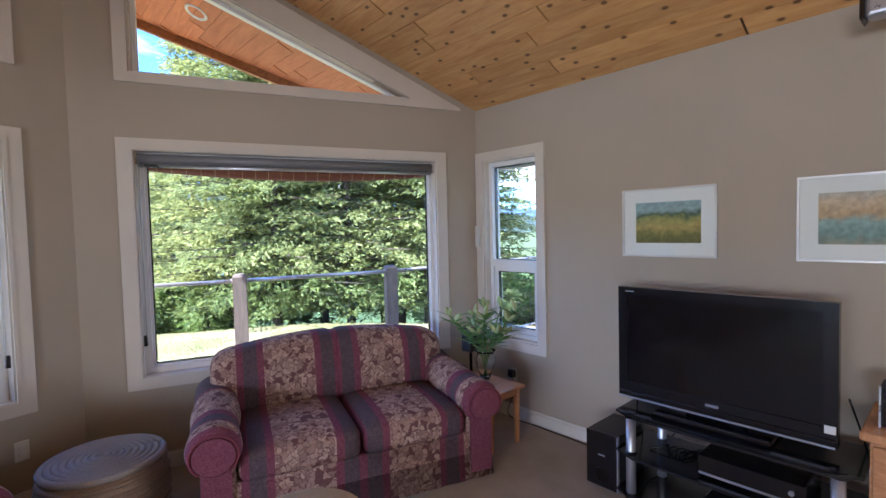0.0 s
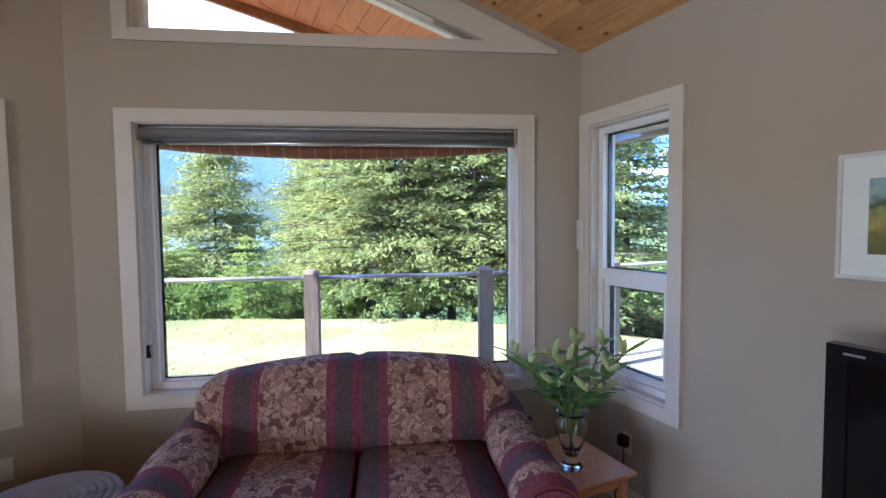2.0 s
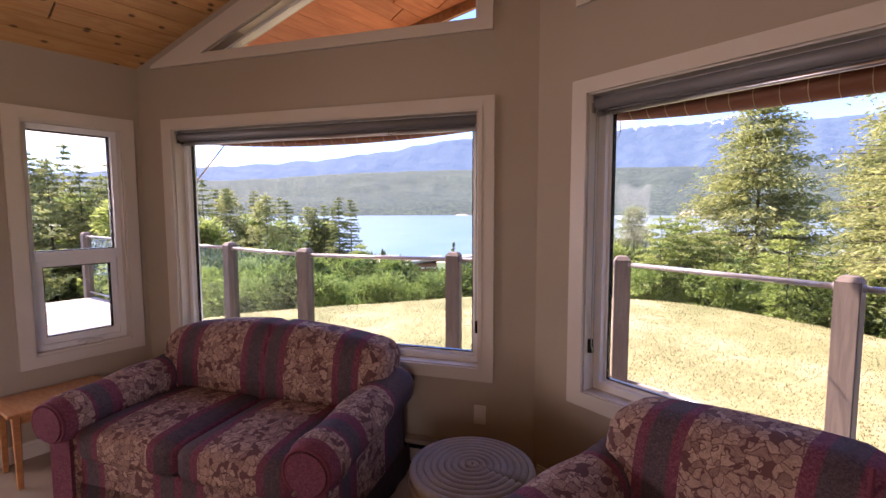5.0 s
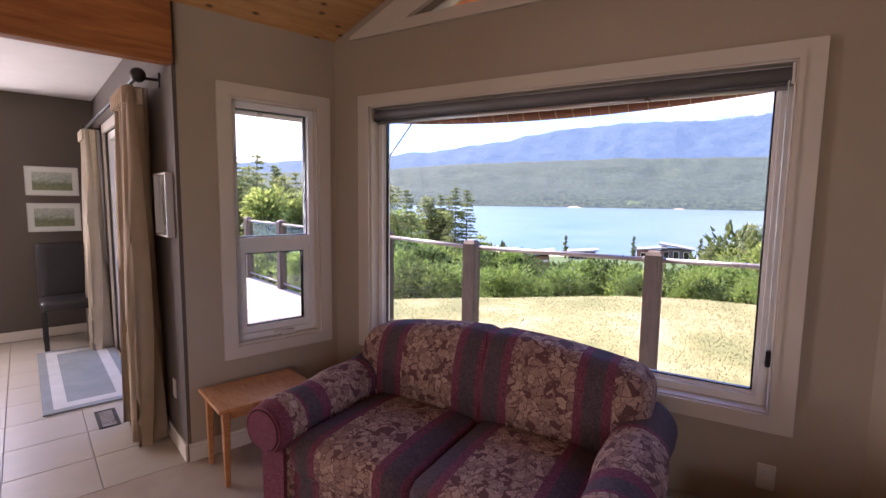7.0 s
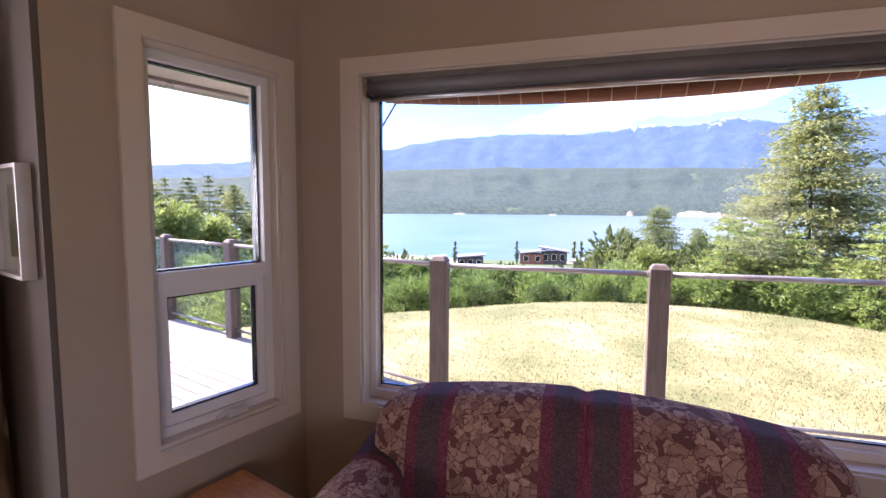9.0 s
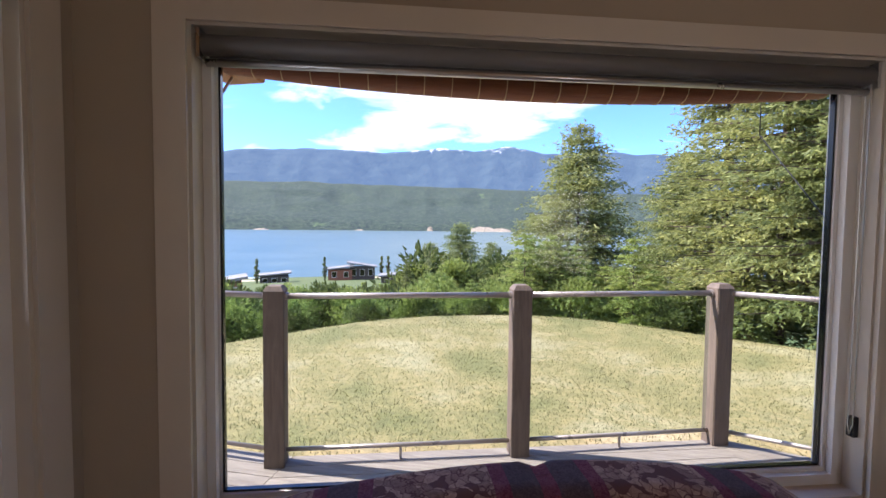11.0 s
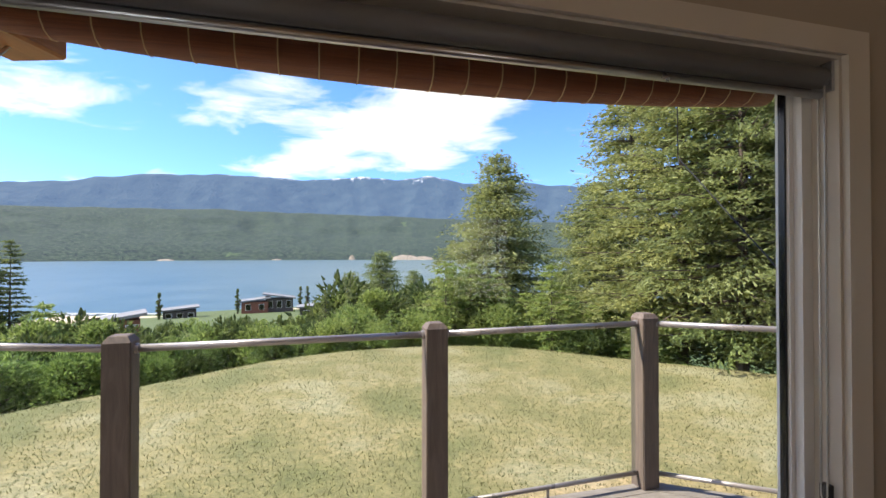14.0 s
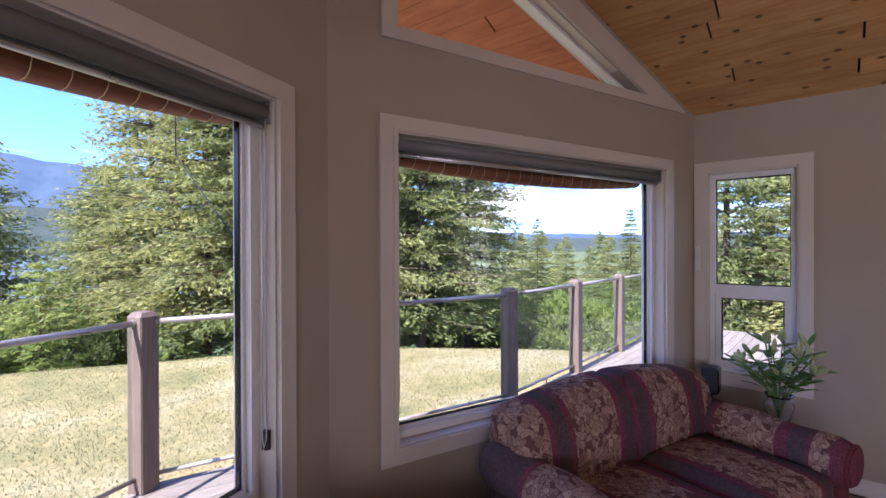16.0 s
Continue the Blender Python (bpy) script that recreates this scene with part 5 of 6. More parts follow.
def cut_board(a, b, x0, x1):
    """A board of the prow part on the +x side: between offsets a and b from the rail line, from the mitre outwards."""
    s = (APEX_Y - STRAIGHT_Y) / TURN_X
    k = math.hypot(1, s)
    f = lambda off, x: APEX_Y - s * x - off * k
    return [(x0, f(a, x0)), (x1, f(a, x1)), (x1, f(b, x1)), (x0, f(b, x0))]


W_B = 0.138
for side in (1, -1):
    for i in range(17):
        a, b = -0.06 + i * (W_B + 0.006), -0.06 + i * (W_B + 0.006) + W_B
        poly = [(side * x, y) for x, y in cut_board(a, b, 0.0, TURN_X)]
        part("deck_board", plank(poly, DZ - 0.035, DZ), m_deck, deck)
    for i in range(42):
        y1 = STRAIGHT_Y + 0.06 - i * (W_B + 0.006)
        inner = TURN_X + 0.004
        poly = [(side * inner, y1), (side * 9.6, y1), (side * 9.6, y1 - W_B), (side * inner, y1 - W_B)]
        if side < 0 and y1 < DY + 0.2 and y1 > -7.2:
            poly = [(-6.48, y1), (-9.6, y1), (-9.6, y1 - W_B), (-6.48, y1 - W_B)]
        part("deck_board", plank(poly, DZ - 0.035, DZ), m_deck, deck)

railing = thing("deck_railing", "deck railing of brown posts, steel rails and glass panels", "railing", pose(0, 0, 0))
posts = [(-9.7, 1.0), (-8.05, 1.0), (-6.4, 1.0), (-4.75, 1.0), (-3.165, 0.94), (-1.545, 1.475), (-0.06, 2.012), (1.47, 1.488), (3.085, 1.005), (4.75, 1.0), (6.4, 1.0), (8.05, 1.0), (9.7, 1.0)]
TOP = 1.12


def post_mesh():
    bm = bmesh.new()
    r = 0.068
    prof = [(r, DZ - 0.20), (r, TOP - 0.035), (r - 0.022, TOP - 0.004), (r - 0.03, TOP)]
    rings = [[bm.verts.new((sx * q, sy * q, z)) for sx, sy in ((-1, -1), (1, -1), (1, 1), (-1, 1))] for q, z in prof]
    for r0, r1 in zip(rings, rings[1:]):
        for k in range(4):
            bm.faces.new((r0[k], r0[(k + 1) % 4], r1[(k + 1) % 4], r1[k]))
    bm.faces.new(rings[-1])
    bm.faces.new(rings[0][::-1])
    bmesh.ops.bevel(bm, geom=[e for e in bm.edges if abs(e.verts[0].co.z - e.verts[1].co.z) > 0.5], offset=0.006, segments=2, affect="EDGES")
    return bm


first = None
for i, (x, y) in enumerate(posts):
    ang = 0 if i in (0, 1, 2, 3, 9, 10, 11, 12) else (math.atan(SLOPE) if i < 6 else (-math.atan(SLOPE) if i > 6 else 0.35))
    if first is None:
        first = part("post", post_mesh(), m_post, railing, "square brown-stained post with a chamfered cap")
        ob = first
    else:
        ob = new("post", first.data)
        ob.parent = railing
        ob["label"] = "square brown-stained post with a chamfered cap"
    ob.location = (x, y, 0)
    ob.rotation_euler = (0, 0, ang)
for (x0, y0), (x1, y1) in zip(posts, posts[1:]):
    a, b = Vector((x0, y0, 0)), Vector((x1, y1, 0))
    d = (b - a).normalized()
    a2, b2 = a + d * 0.065, b - d * 0.065
    up = Vector((0, 0, 1))
    part("top_rail", tube([a2 + up * (TOP - 0.075), b2 + up * (TOP - 0.075)], 0.021, 14), m_rail, railing, "round steel top rail", True)
    part("bottom_rail", tube([a2 + up * (DZ + 0.10), b2 + up * (DZ + 0.10)], 0.016, 10), m_rail, railing, "slim steel bottom rail", True)
    mid = (a + b) / 2
    part("rail_foot", tube([mid + up * (DZ - 0.02), mid + up * (DZ + 0.10)], 0.010, 8), m_rail, railing)
    for p in (a2, b2):
        part("rail_cup", tube([p + up * (TOP - 0.075) - d * 0.0, p + up * (TOP - 0.075) + (d if p is a2 else -d) * 0.02], 0.028, 12), m_rail, railing)
    nrm = Vector((-d.y, d.x, 0)) * 0.003
    bm = bmesh.new()
    q = [a2 + d * 0.02, b2 - d * 0.02]
    vs = [bm.verts.new(p + s * nrm + up * z) for s in (-1, 1) for p, z in ((q[0], DZ + 0.112), (q[1], DZ + 0.112), (q[1], TOP - 0.09), (q[0], TOP - 0.09))]
    for f in ((0, 1, 2, 3), (7, 6, 5, 4), (0, 4, 5, 1), (1, 5, 6, 2), (2, 6, 7, 3), (3, 7, 4, 0)):
        bm.faces.new([vs[k] for k in f])
    g = part("glass_panel", bm, m_rail_glass, railing, "clear glass panel")
    g.visible_shadow = False

# ---------------------------------------------------------------- ground, lake, far shore
LAKE = -23.0


def smooth(a, b, x):
    t = np.clip((x - a) / (b - a), 0, 1)
    return t * t * (3 - 2 * t)


def ground_z(x, y):
    """Lawn level by the house; beyond a soft crest it falls to the lake, and keeps level on the east side."""
    x, y = np.asarray(x, float), np.asarray(y, float)
    r = np.hypot(x, y)
    crest = 10.2 + 2.2 * np.exp(-((x + 3.0) / 5.0) ** 2)
    z = -0.92 - 0.013 * np.clip(y, 0, 12) - 0.02 * np.abs(x) * smooth(0, 12, np.abs(x)) * 0.4
    fall = np.clip(r - crest, 0, None)
    drop = 0.26 * np.minimum(fall, 26) + 0.075 * np.clip(fall - 26, 0, 215)
    east = smooth(18, 60, x - 0.35 * y)
    z = z - drop * (1 - 0.85 * east)
    z = z + 0.05 * np.sin(x * 0.7 + 1) * np.sin(y * 0.6) * smooth(4, 9, r)
    return np.maximum(z, LAKE - 4)


m, n, l, b = base("dry_lawn_and_meadow", 0.95)
v = coords(n, l)
f1 = noise_tex(n, l, v, 0.45, 5, 0.6)
f2 = noise_tex(n, l, v, 7, 5, 0.7)
f3 = noise_tex(n, l, v, 28, 5, 0.8)
c = ramp(n, l, f1, [(0.36, (0.19, 0.175, 0.08)), (0.5, (0.31, 0.245, 0.13)), (0.64, (0.38, 0.32, 0.22))])
c = mix(n, l, 0.45, c, ramp(n, l, f2, [(0.38, (0.4, 0.47, 0.33)), (0.60, (1.2, 1.12, 1.0))]), "MULTIPLY")
c = mix(n, l, 0.4, c, ramp(n, l, f3, [(0.40, (0.4, 0.42, 0.32)), (0.60, (1.3, 1.25, 1.15))]), "MULTIPLY")
geo = n.new("ShaderNodeSeparateXYZ")
l.new(v, geo.inputs[0])
far = ramp(n, l, maths(n, l, "MULTIPLY_ADD", geo.outputs[2], -0.12), [(0.16, (0, 0, 0)), (0.34, (1, 1, 1))])
c = mix(n, l, far, c, (0.07, 0.10, 0.03))
l.new(c, b.inputs["Base Color"])
bump(n, l, b, f3, 0.4, 0.02)
m_ground = m

radii = np.concatenate([np.linspace(0.0, 16, 60), np.geomspace(16.6, 4900, 60)])
angles = np.linspace(-math.pi, math.pi, 181)[:-1]
rr, aa = np.meshgrid(radii, angles, indexing="ij")
gx, gy = rr * np.sin(aa), rr * np.cos(aa)
gz = ground_z(gx, gy)
verts = np.stack([gx, gy, gz], -1).reshape(-1, 3)
k_a = len(angles)
faces = [(i * k_a + j, i * k_a + (j + 1) % k_a, (i + 1) * k_a + (j + 1) % k_a, (i + 1) * k_a + j) for i in range(1, len(radii) - 1) for j in range(k_a)]
faces += [(0, k_a + (j + 1) % k_a, k_a + j) for j in range(k_a)]
me = bpy.data.meshes.new("ground")
me.from_pydata(verts.tolist(), [], faces)
me.materials.append(m_ground)
for p in me.polygons:
    p.use_smooth = True
bm = bmesh.new()
bm.from_mesh(me)
bmesh.ops.recalc_face_normals(bm, faces=bm.faces)
bm.to_mesh(me)
bm.free()
tagged(new("ground", me), "dry golden lawn falling away toward the lake", "lawn", kind="structure")

m, n, l, b = base("lake_water", 0.12)
v = coords(n, l)
w1 = noise_tex(n, l, v, 0.02, 4)
c = ramp(n, l, w1, [(0.35, (0.055, 0.105, 0.112)), (0.65, (0.09, 0.14, 0.145))])
l.new(c, b.inputs["Base Color"])
b.inputs["Roughness"].default_value = 0.35
bump(n, l, b, noise_tex(n, l, v, 0.6, 3), 0.15, 0.3)
bm = bmesh.new()
k_n = 96
vs = [bm.verts.new((4700 * math.sin(a), 4700 * math.cos(a), LAKE)) for a in [math.tau * k / k_n for k in range(k_n)]]
bm.faces.new(vs)
tagged(link("lake_water", bm, m), "calm turquoise lake", "lake", kind="structure")


def ridge_mesh(name, r0, r1, az0, az1, profile, n_az, n_r, rough, seed, material, label, sink=-30):
    """A far slope between two radii; profile(az in degrees) gives the ridge's height in metres."""
    az = np.linspace(az0, az1, n_az)
    ts = np.linspace(0, 1, n_r)
    top = np.array([profile(a) for a in az])
    vv = []
    for t in ts:
        r = r0 + (r1 - r0) * t
        for a, h in zip(az, top):
            x, y = r * math.sin(radians(a)), r * math.cos(radians(a))
            nz = noise.fractal(Vector((x * rough, y * rough, seed)), 1.0, 2.0, 6)
            nr = abs(noise.noise(Vector((a * 0.35, t * 1.2, seed + 5))))
            z = LAKE + 1 + (h - LAKE) * (t ** 0.8) * (1 - 0.22 * nr * math.sin(math.pi * t)) + nz * 0.10 * h * math.sin(math.pi * min(t, 0.97))
            vv.append((x, y, z if t > 0 else sink))
    for a in az:
        vv.append(((r1 + 60) * math.sin(radians(a)), (r1 + 60) * math.cos(radians(a)), sink))
    ff = [(i * n_az + j, i * n_az + j + 1, (i + 1) * n_az + j + 1, (i + 1) * n_az + j) for i in range(n_r) for j in range(n_az - 1)]
    me = bpy.data.meshes.new(name)
    me.from_pydata(vv, [], ff)
    me.materials.append(material)
    for p in me.polygons:
        p.use_smooth = True
    return tagged(new(name, me), label, "mountains", kind="structure")


def painted_haze(n, l, b, m, amount, colour):
    """Paints distant air light onto a backdrop slope as a glowing haze colour."""
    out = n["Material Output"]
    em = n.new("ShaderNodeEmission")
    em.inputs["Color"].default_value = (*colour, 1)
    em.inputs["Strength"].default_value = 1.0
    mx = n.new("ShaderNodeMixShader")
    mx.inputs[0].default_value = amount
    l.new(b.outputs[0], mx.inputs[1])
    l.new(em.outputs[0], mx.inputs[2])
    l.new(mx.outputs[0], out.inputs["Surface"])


m, n, l, b = base("distant_forest_slope", 1.0)
v = coords(n, l)
f1 = noise_tex(n, l, coords(n, l, scale=(1, 1, 0.6)), 0.06, 5, 0.8)
f2 = noise_tex(n, l, coords(n, l, scale=(1, 0.4, 1)), 0.0045, 5, 0.6)
c = ramp(n, l, f1, [(0.43, (0.005, 0.014, 0.010)), (0.57, (0.055, 0.080, 0.038))])
c = mix(n, l, ramp(n, l, f2, [(0.66, (0, 0, 0)), (0.70, (1, 1, 1))]), c, (0.10, 0.15, 0.05))
l.new(c, b.inputs["Base Color"])
bump(n, l, b, f1, 1.0, 12)
painted_haze(n, l, b, m, 0.10, (0.14, 0.25, 0.36))
m_far_forest = m
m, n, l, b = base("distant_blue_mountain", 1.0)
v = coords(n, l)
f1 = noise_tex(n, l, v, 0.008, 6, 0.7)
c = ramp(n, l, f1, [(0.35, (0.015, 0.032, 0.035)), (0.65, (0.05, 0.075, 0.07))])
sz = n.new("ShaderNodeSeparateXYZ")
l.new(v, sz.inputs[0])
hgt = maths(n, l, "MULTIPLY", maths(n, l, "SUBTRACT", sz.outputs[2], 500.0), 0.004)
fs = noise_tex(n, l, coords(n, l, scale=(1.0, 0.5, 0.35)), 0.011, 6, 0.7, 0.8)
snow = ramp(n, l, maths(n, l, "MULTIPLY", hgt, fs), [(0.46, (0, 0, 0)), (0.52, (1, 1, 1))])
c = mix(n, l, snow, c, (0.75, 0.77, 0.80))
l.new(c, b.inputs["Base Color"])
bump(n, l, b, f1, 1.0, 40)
# much of the mountain's blue is this glowing air-light colour
painted_haze(n, l, b, m, 0.42, (0.11, 0.20, 0.40))
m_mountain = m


def mountain_profile(a):
    pts = [(-110, 2.2), (-85, 3.0), (-72, 3.7), (-62, 4.6), (-50, 5.7), (-40, 7.2), (-34.7, 8.3), (-25, 8.7), (-19, 8.6), (-12.3, 9.2), (-8, 8.9), (-4.1, 9.5), (0.6, 8.4), (7.7, 8.4), (13.7, 7.8), (24, 6.0), (40, 3.0), (58, 1.7), (70, 1.4), (100, 1.6)]
    e = np.interp(a, [p[0] for p in pts], [p[1] for p in pts])
    e += 0.22 * noise.noise(Vector((a * 0.45, 0, 3))) + 0.08 * noise.noise(Vector((a * 1.6, 1, 3)))
    return 4650 * math.tan(radians(e))


def hill_profile(a):
    pts = [(-110, 1.0), (-80, 2.4), (-60, 3.2), (-45, 4.4), (-28, 4.9), (-10, 4.6), (10, 3.8), (30, 2.0), (60, 1.0), (100, 1.0)]
    e = np.interp(a, [p[0] for p in pts], [p[1] for p in pts]) + 0.15 * noise.noise(Vector((a * 0.3, 4, 9)))
    return 3500 * math.tan(radians(e))


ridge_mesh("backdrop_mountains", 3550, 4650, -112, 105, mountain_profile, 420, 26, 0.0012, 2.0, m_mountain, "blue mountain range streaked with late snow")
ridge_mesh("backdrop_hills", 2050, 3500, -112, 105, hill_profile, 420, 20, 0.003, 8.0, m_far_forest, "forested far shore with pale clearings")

# pale eroded bluffs on the far shore
m_bluff = plain("pale_bluff", (0.30, 0.26, 0.21), 0.95, vary=0.25, scale=0.05, fine=0.6, relief=0.6)
for az, wdt, hgt_b in ((-7.2, 110, 26), (-5.0, 90, 20), (-13.5, 26, 24), (-33, 60, 9), (-22, 40, 8)):
    bm = bmesh.new()
    rb = random.Random(int(az * 10))
    cols = 16
    rows_b = []
    for j in range(6):
        row = []
        for k in range(cols + 1):
            q = k / cols
            w = math.sin(math.pi * min(0.98, max(0.02, q))) ** 0.3
            lx = (q - 0.5) * wdt
            zz = LAKE - 2 + (hgt_b * w * rb.uniform(0.8, 1.0)) * j / 5
            rr0 = 2038 + j * 7 + rb.uniform(-4, 4)
            ca, sa = math.cos(radians(az)), math.sin(radians(az))
            row.append(bm.verts.new((rr0 * sa + lx * ca, rr0 * ca - lx * sa, zz)))
        rows_b.append(row)
    for r0, r1 in zip(rows_b, rows_b[1:]):
        for k in range(cols):
            bm.faces.new((r0[k], r0[k + 1], r1[k + 1], r1[k]))
    tagged(link("shore_bluff", bm, m_bluff), "pale eroded bluff on the far lake shore", "bluff", group="far shore bluffs", kind="structure")


# ---------------------------------------------------------------- trees
def foliage_material(name, dark, light):
    m, n, l, b = base(name, 0.65)
    g = n.new("ShaderNodeNewGeometry").outputs["Random Per Island"]
    o = n.new("ShaderNodeObjectInfo").outputs["Random"]
    v = coords(n, l)
    f = noise_tex(n, l, v, 0.7, 3)
    k = maths(n, l, "ADD", maths(n, l, "MULTIPLY", g, 0.45), maths(n, l, "MULTIPLY", f, 0.6))
    c = ramp(n, l, k, [(0.2, dark), (0.85, light)])
    c = mix(n, l, 1.0, c, ramp(n, l, o, [(0.0, (0.78, 0.85, 0.8)), (1.0, (1.1, 1.05, 0.95))]), "MULTIPLY")
    l.new(c, b.inputs["Base Color"])
    b.inputs["Subsurface Weight"].default_value = 0.0
    out = n["Material Output"]
    tl = n.new("ShaderNodeBsdfTranslucent")
    l.new(c, tl.inputs["Color"])
    mx = n.new("ShaderNodeMixShader")
    mx.inputs[0].default_value = 0.5
    l.new(b.outputs[0], mx.inputs[1])
    l.new(tl.outputs[0], mx.inputs[2])
    l.new(mx.outputs[0], out.inputs["Surface"])
    return m


m_fir = foliage_material("fir_needles", (0.13, 0.17, 0.075), (0.44, 0.47, 0.19))
m_fir_dark = foliage_material("dark_spruce_needles", (0.085, 0.12, 0.05), (0.27, 0.31, 0.12))
m_green = foliage_material("fresh_leaves", (0.13, 0.20, 0.055), (0.42, 0.50, 0.17))
m_shrub = foliage_material("olive_leaves", (0.05, 0.085, 0.03), (0.20, 0.24, 0.075))
m_bark = plain("grey_brown_bark", (0.10, 0.075, 0.058), 0.95, vary=0.3, scale=5, fine=30, relief=0.8)


def sheet(name, pts, tris, material):
    me = bpy.data.meshes.new(name)
    me.from_pydata(pts, [], tris)
    me.materials.append(material)
    return me


def sprays(centres, dirs, sizes, rs, flat=0.5, wide=0.30):
    """Small kite-shaped tufts, two crossing at each centre."""
    k = len(centres)
    pts, fcs = [], []
    c = np.repeat(centres, 2, 0)
    d = np.repeat(dirs, 2, 0) + rs.normal(0, 0.35, (2 * k, 3))
    d /= np.linalg.norm(d, axis=1, keepdims=True) + 1e-9
    s = np.cross(d, rs.normal(0, 1, (2 * k, 3)) + np.array([0, 0, flat]))
    s /= np.linalg.norm(s, axis=1, keepdims=True) + 1e-9
    z = np.repeat(sizes, 2)[:, None]
    p0, p1, p2, p3 = c - d * z * 0.3, c + s * z * wide, c + d * z, c - s * z * wide
    allp = np.stack([p0, p1, p2, p3], 1).reshape(-1, 3)
    idx = np.arange(2 * k)[:, None] * 4 + np.arange(4)[None, :]
    return allp, idx


def conifer_meshes(seed, height, radius, whorls, per, tufts, size, bare=0.12, material=None, ragged=0.35):
    rs = np.random.RandomState(seed)
    cen, dr, sz = [], [], []
    limbs = bmesh.new()
    tube([(0, 0, -0.4), (0.02 * height * 0.2, 0, height * 0.4), (0, 0, height * 0.98)], 0.0125 * height, 8, limbs, [1.0, 0.62, 0.05])
    for w in range(whorls):
        f = bare + (1 - bare) * (w + rs.uniform(0, 0.8)) / whorls
        if f > 0.995:
            continue
        zz = height * f
        reach = radius * (min(1.0, (f - bare) / 0.12 + 0.55)) * (1 - f) ** 0.72 * 1.15 + 0.12
        for q in range(per):
            a = rs.uniform(0, 2 * math.pi)
            ln = reach * rs.uniform(1 - ragged, 1.12)
            up = 0.28 * (f - 0.45)
            tip = np.array([ln * math.cos(a), ln * math.sin(a), zz + ln * up])
            root = np.array([0, 0, zz])
            if q % 2 == 0 and f < 0.9:
                tube([root, (root + tip) / 2 + np.array([0, 0, -0.03 * ln]), tip], 0.011 * height * (1 - f) * 0.35 + 0.008, 4, limbs, [1, 0.6, 0.15])
            side = np.array([-math.sin(a), math.cos(a), 0])
            clumps = max(2, int(round(6.5 * ln / radius + 1.5)))
            per_clump = max(3, int(tufts * ln / radius / clumps))
            t = np.repeat(np.clip(np.linspace(0.30, 0.98, clumps) + rs.normal(0, 0.04, clumps), 0.2, 1.0), per_clump)
            off = np.repeat(rs.uniform(-1, 1, clumps), per_clump)
            m_t = len(t)
            p = root + (tip - root) * t[:, None]
            wid = 0.22 * ln * (1.1 - t) + 0.05
            spread = 0.055 * radius
            p = p + side * (off * wid)[:, None] + rs.normal(0, 1, (m_t, 3)) * np.array([spread, spread, spread * 0.42])
            p[:, 2] -= 0.10 * ln * t * t
            d = np.array([math.cos(a), math.sin(a), -0.2]) + side * (off * 0.8)[:, None] + rs.normal(0, 0.25, (m_t, 3))
            cen.append(p)
            dr.append(d)
            sz.append(size * rs.uniform(0.6, 1.35, m_t))
    top_n = 14
    cen.append(np.stack([rs.normal(0, 0.04, top_n), rs.normal(0, 0.04, top_n), height * rs.uniform(0.94, 1.0, top_n)], 1))
    dr.append(np.tile([0, 0, 1.0], (top_n, 1)))
    sz.append(np.full(top_n, size))
    pts, idx = sprays(np.concatenate(cen), np.concatenate(dr), np.concatenate(sz) * 1.25, rs, 0.8, 0.19)
    trunk_me = bpy.data.meshes.new("trunk")
    bmesh.ops.recalc_face_normals(limbs, faces=limbs.faces)
    limbs.to_mesh(trunk_me)
    limbs.free()
    trunk_me.materials.append(m_bark)
    return trunk_me, sheet("crown", pts.tolist(), idx.tolist(), material or m_fir)


def broadleaf_meshes(seed, height, radius, lumps, leaves, size, material, low=0.15):
    rs = np.random.RandomState(seed)
    limbs = bmesh.new()
    cen, dr, sz = [], [], []
    tube([(0, 0, -0.4), (0.03, 0.02, height * 0.35), (0, 0, height * 0.8)], 0.03 * height, 6, limbs, [1, 0.6, 0.1])
    for k in range(lumps):
        a, f = rs.uniform(0, 2 * math.pi), rs.uniform(low, 0.9)
        r = radius * math.sin(math.pi * min(0.95, f + 0.12)) ** 0.7 * rs.uniform(0.35, 0.9)
        c0 = np.array([r * math.cos(a), r * math.sin(a), height * f])
        tube([(0, 0, height * f * 0.5), tuple(c0)], 0.012 * height, 4, limbs, [1, 0.3])
        nn = leaves // lumps
        d = rs.normal(0, 1, (nn, 3))
        d /= np.linalg.norm(d, axis=1, keepdims=True)
        rad = radius * rs.uniform(0.28, 0.5)
        cen.append(c0 + d * rad * rs.uniform(0.6, 1.05, (nn, 1)) * np.array([1, 1, 0.8]))
        dr.append(d + np.array([0, 0, 0.3]))
        sz.append(size * rs.uniform(0.6, 1.3, nn))
    pts, idx = sprays(np.concatenate(cen), np.concatenate(dr), np.concatenate(sz), rs, 0.2)
    trunk_me = bpy.data.meshes.new("trunk")
    bmesh.ops.recalc_face_normals(limbs, faces=limbs.faces)
    limbs.to_mesh(trunk_me)
    limbs.free()
    trunk_me.materials.append(m_bark)
    return trunk_me, sheet("crown", pts.tolist(), idx.tolist(), material)


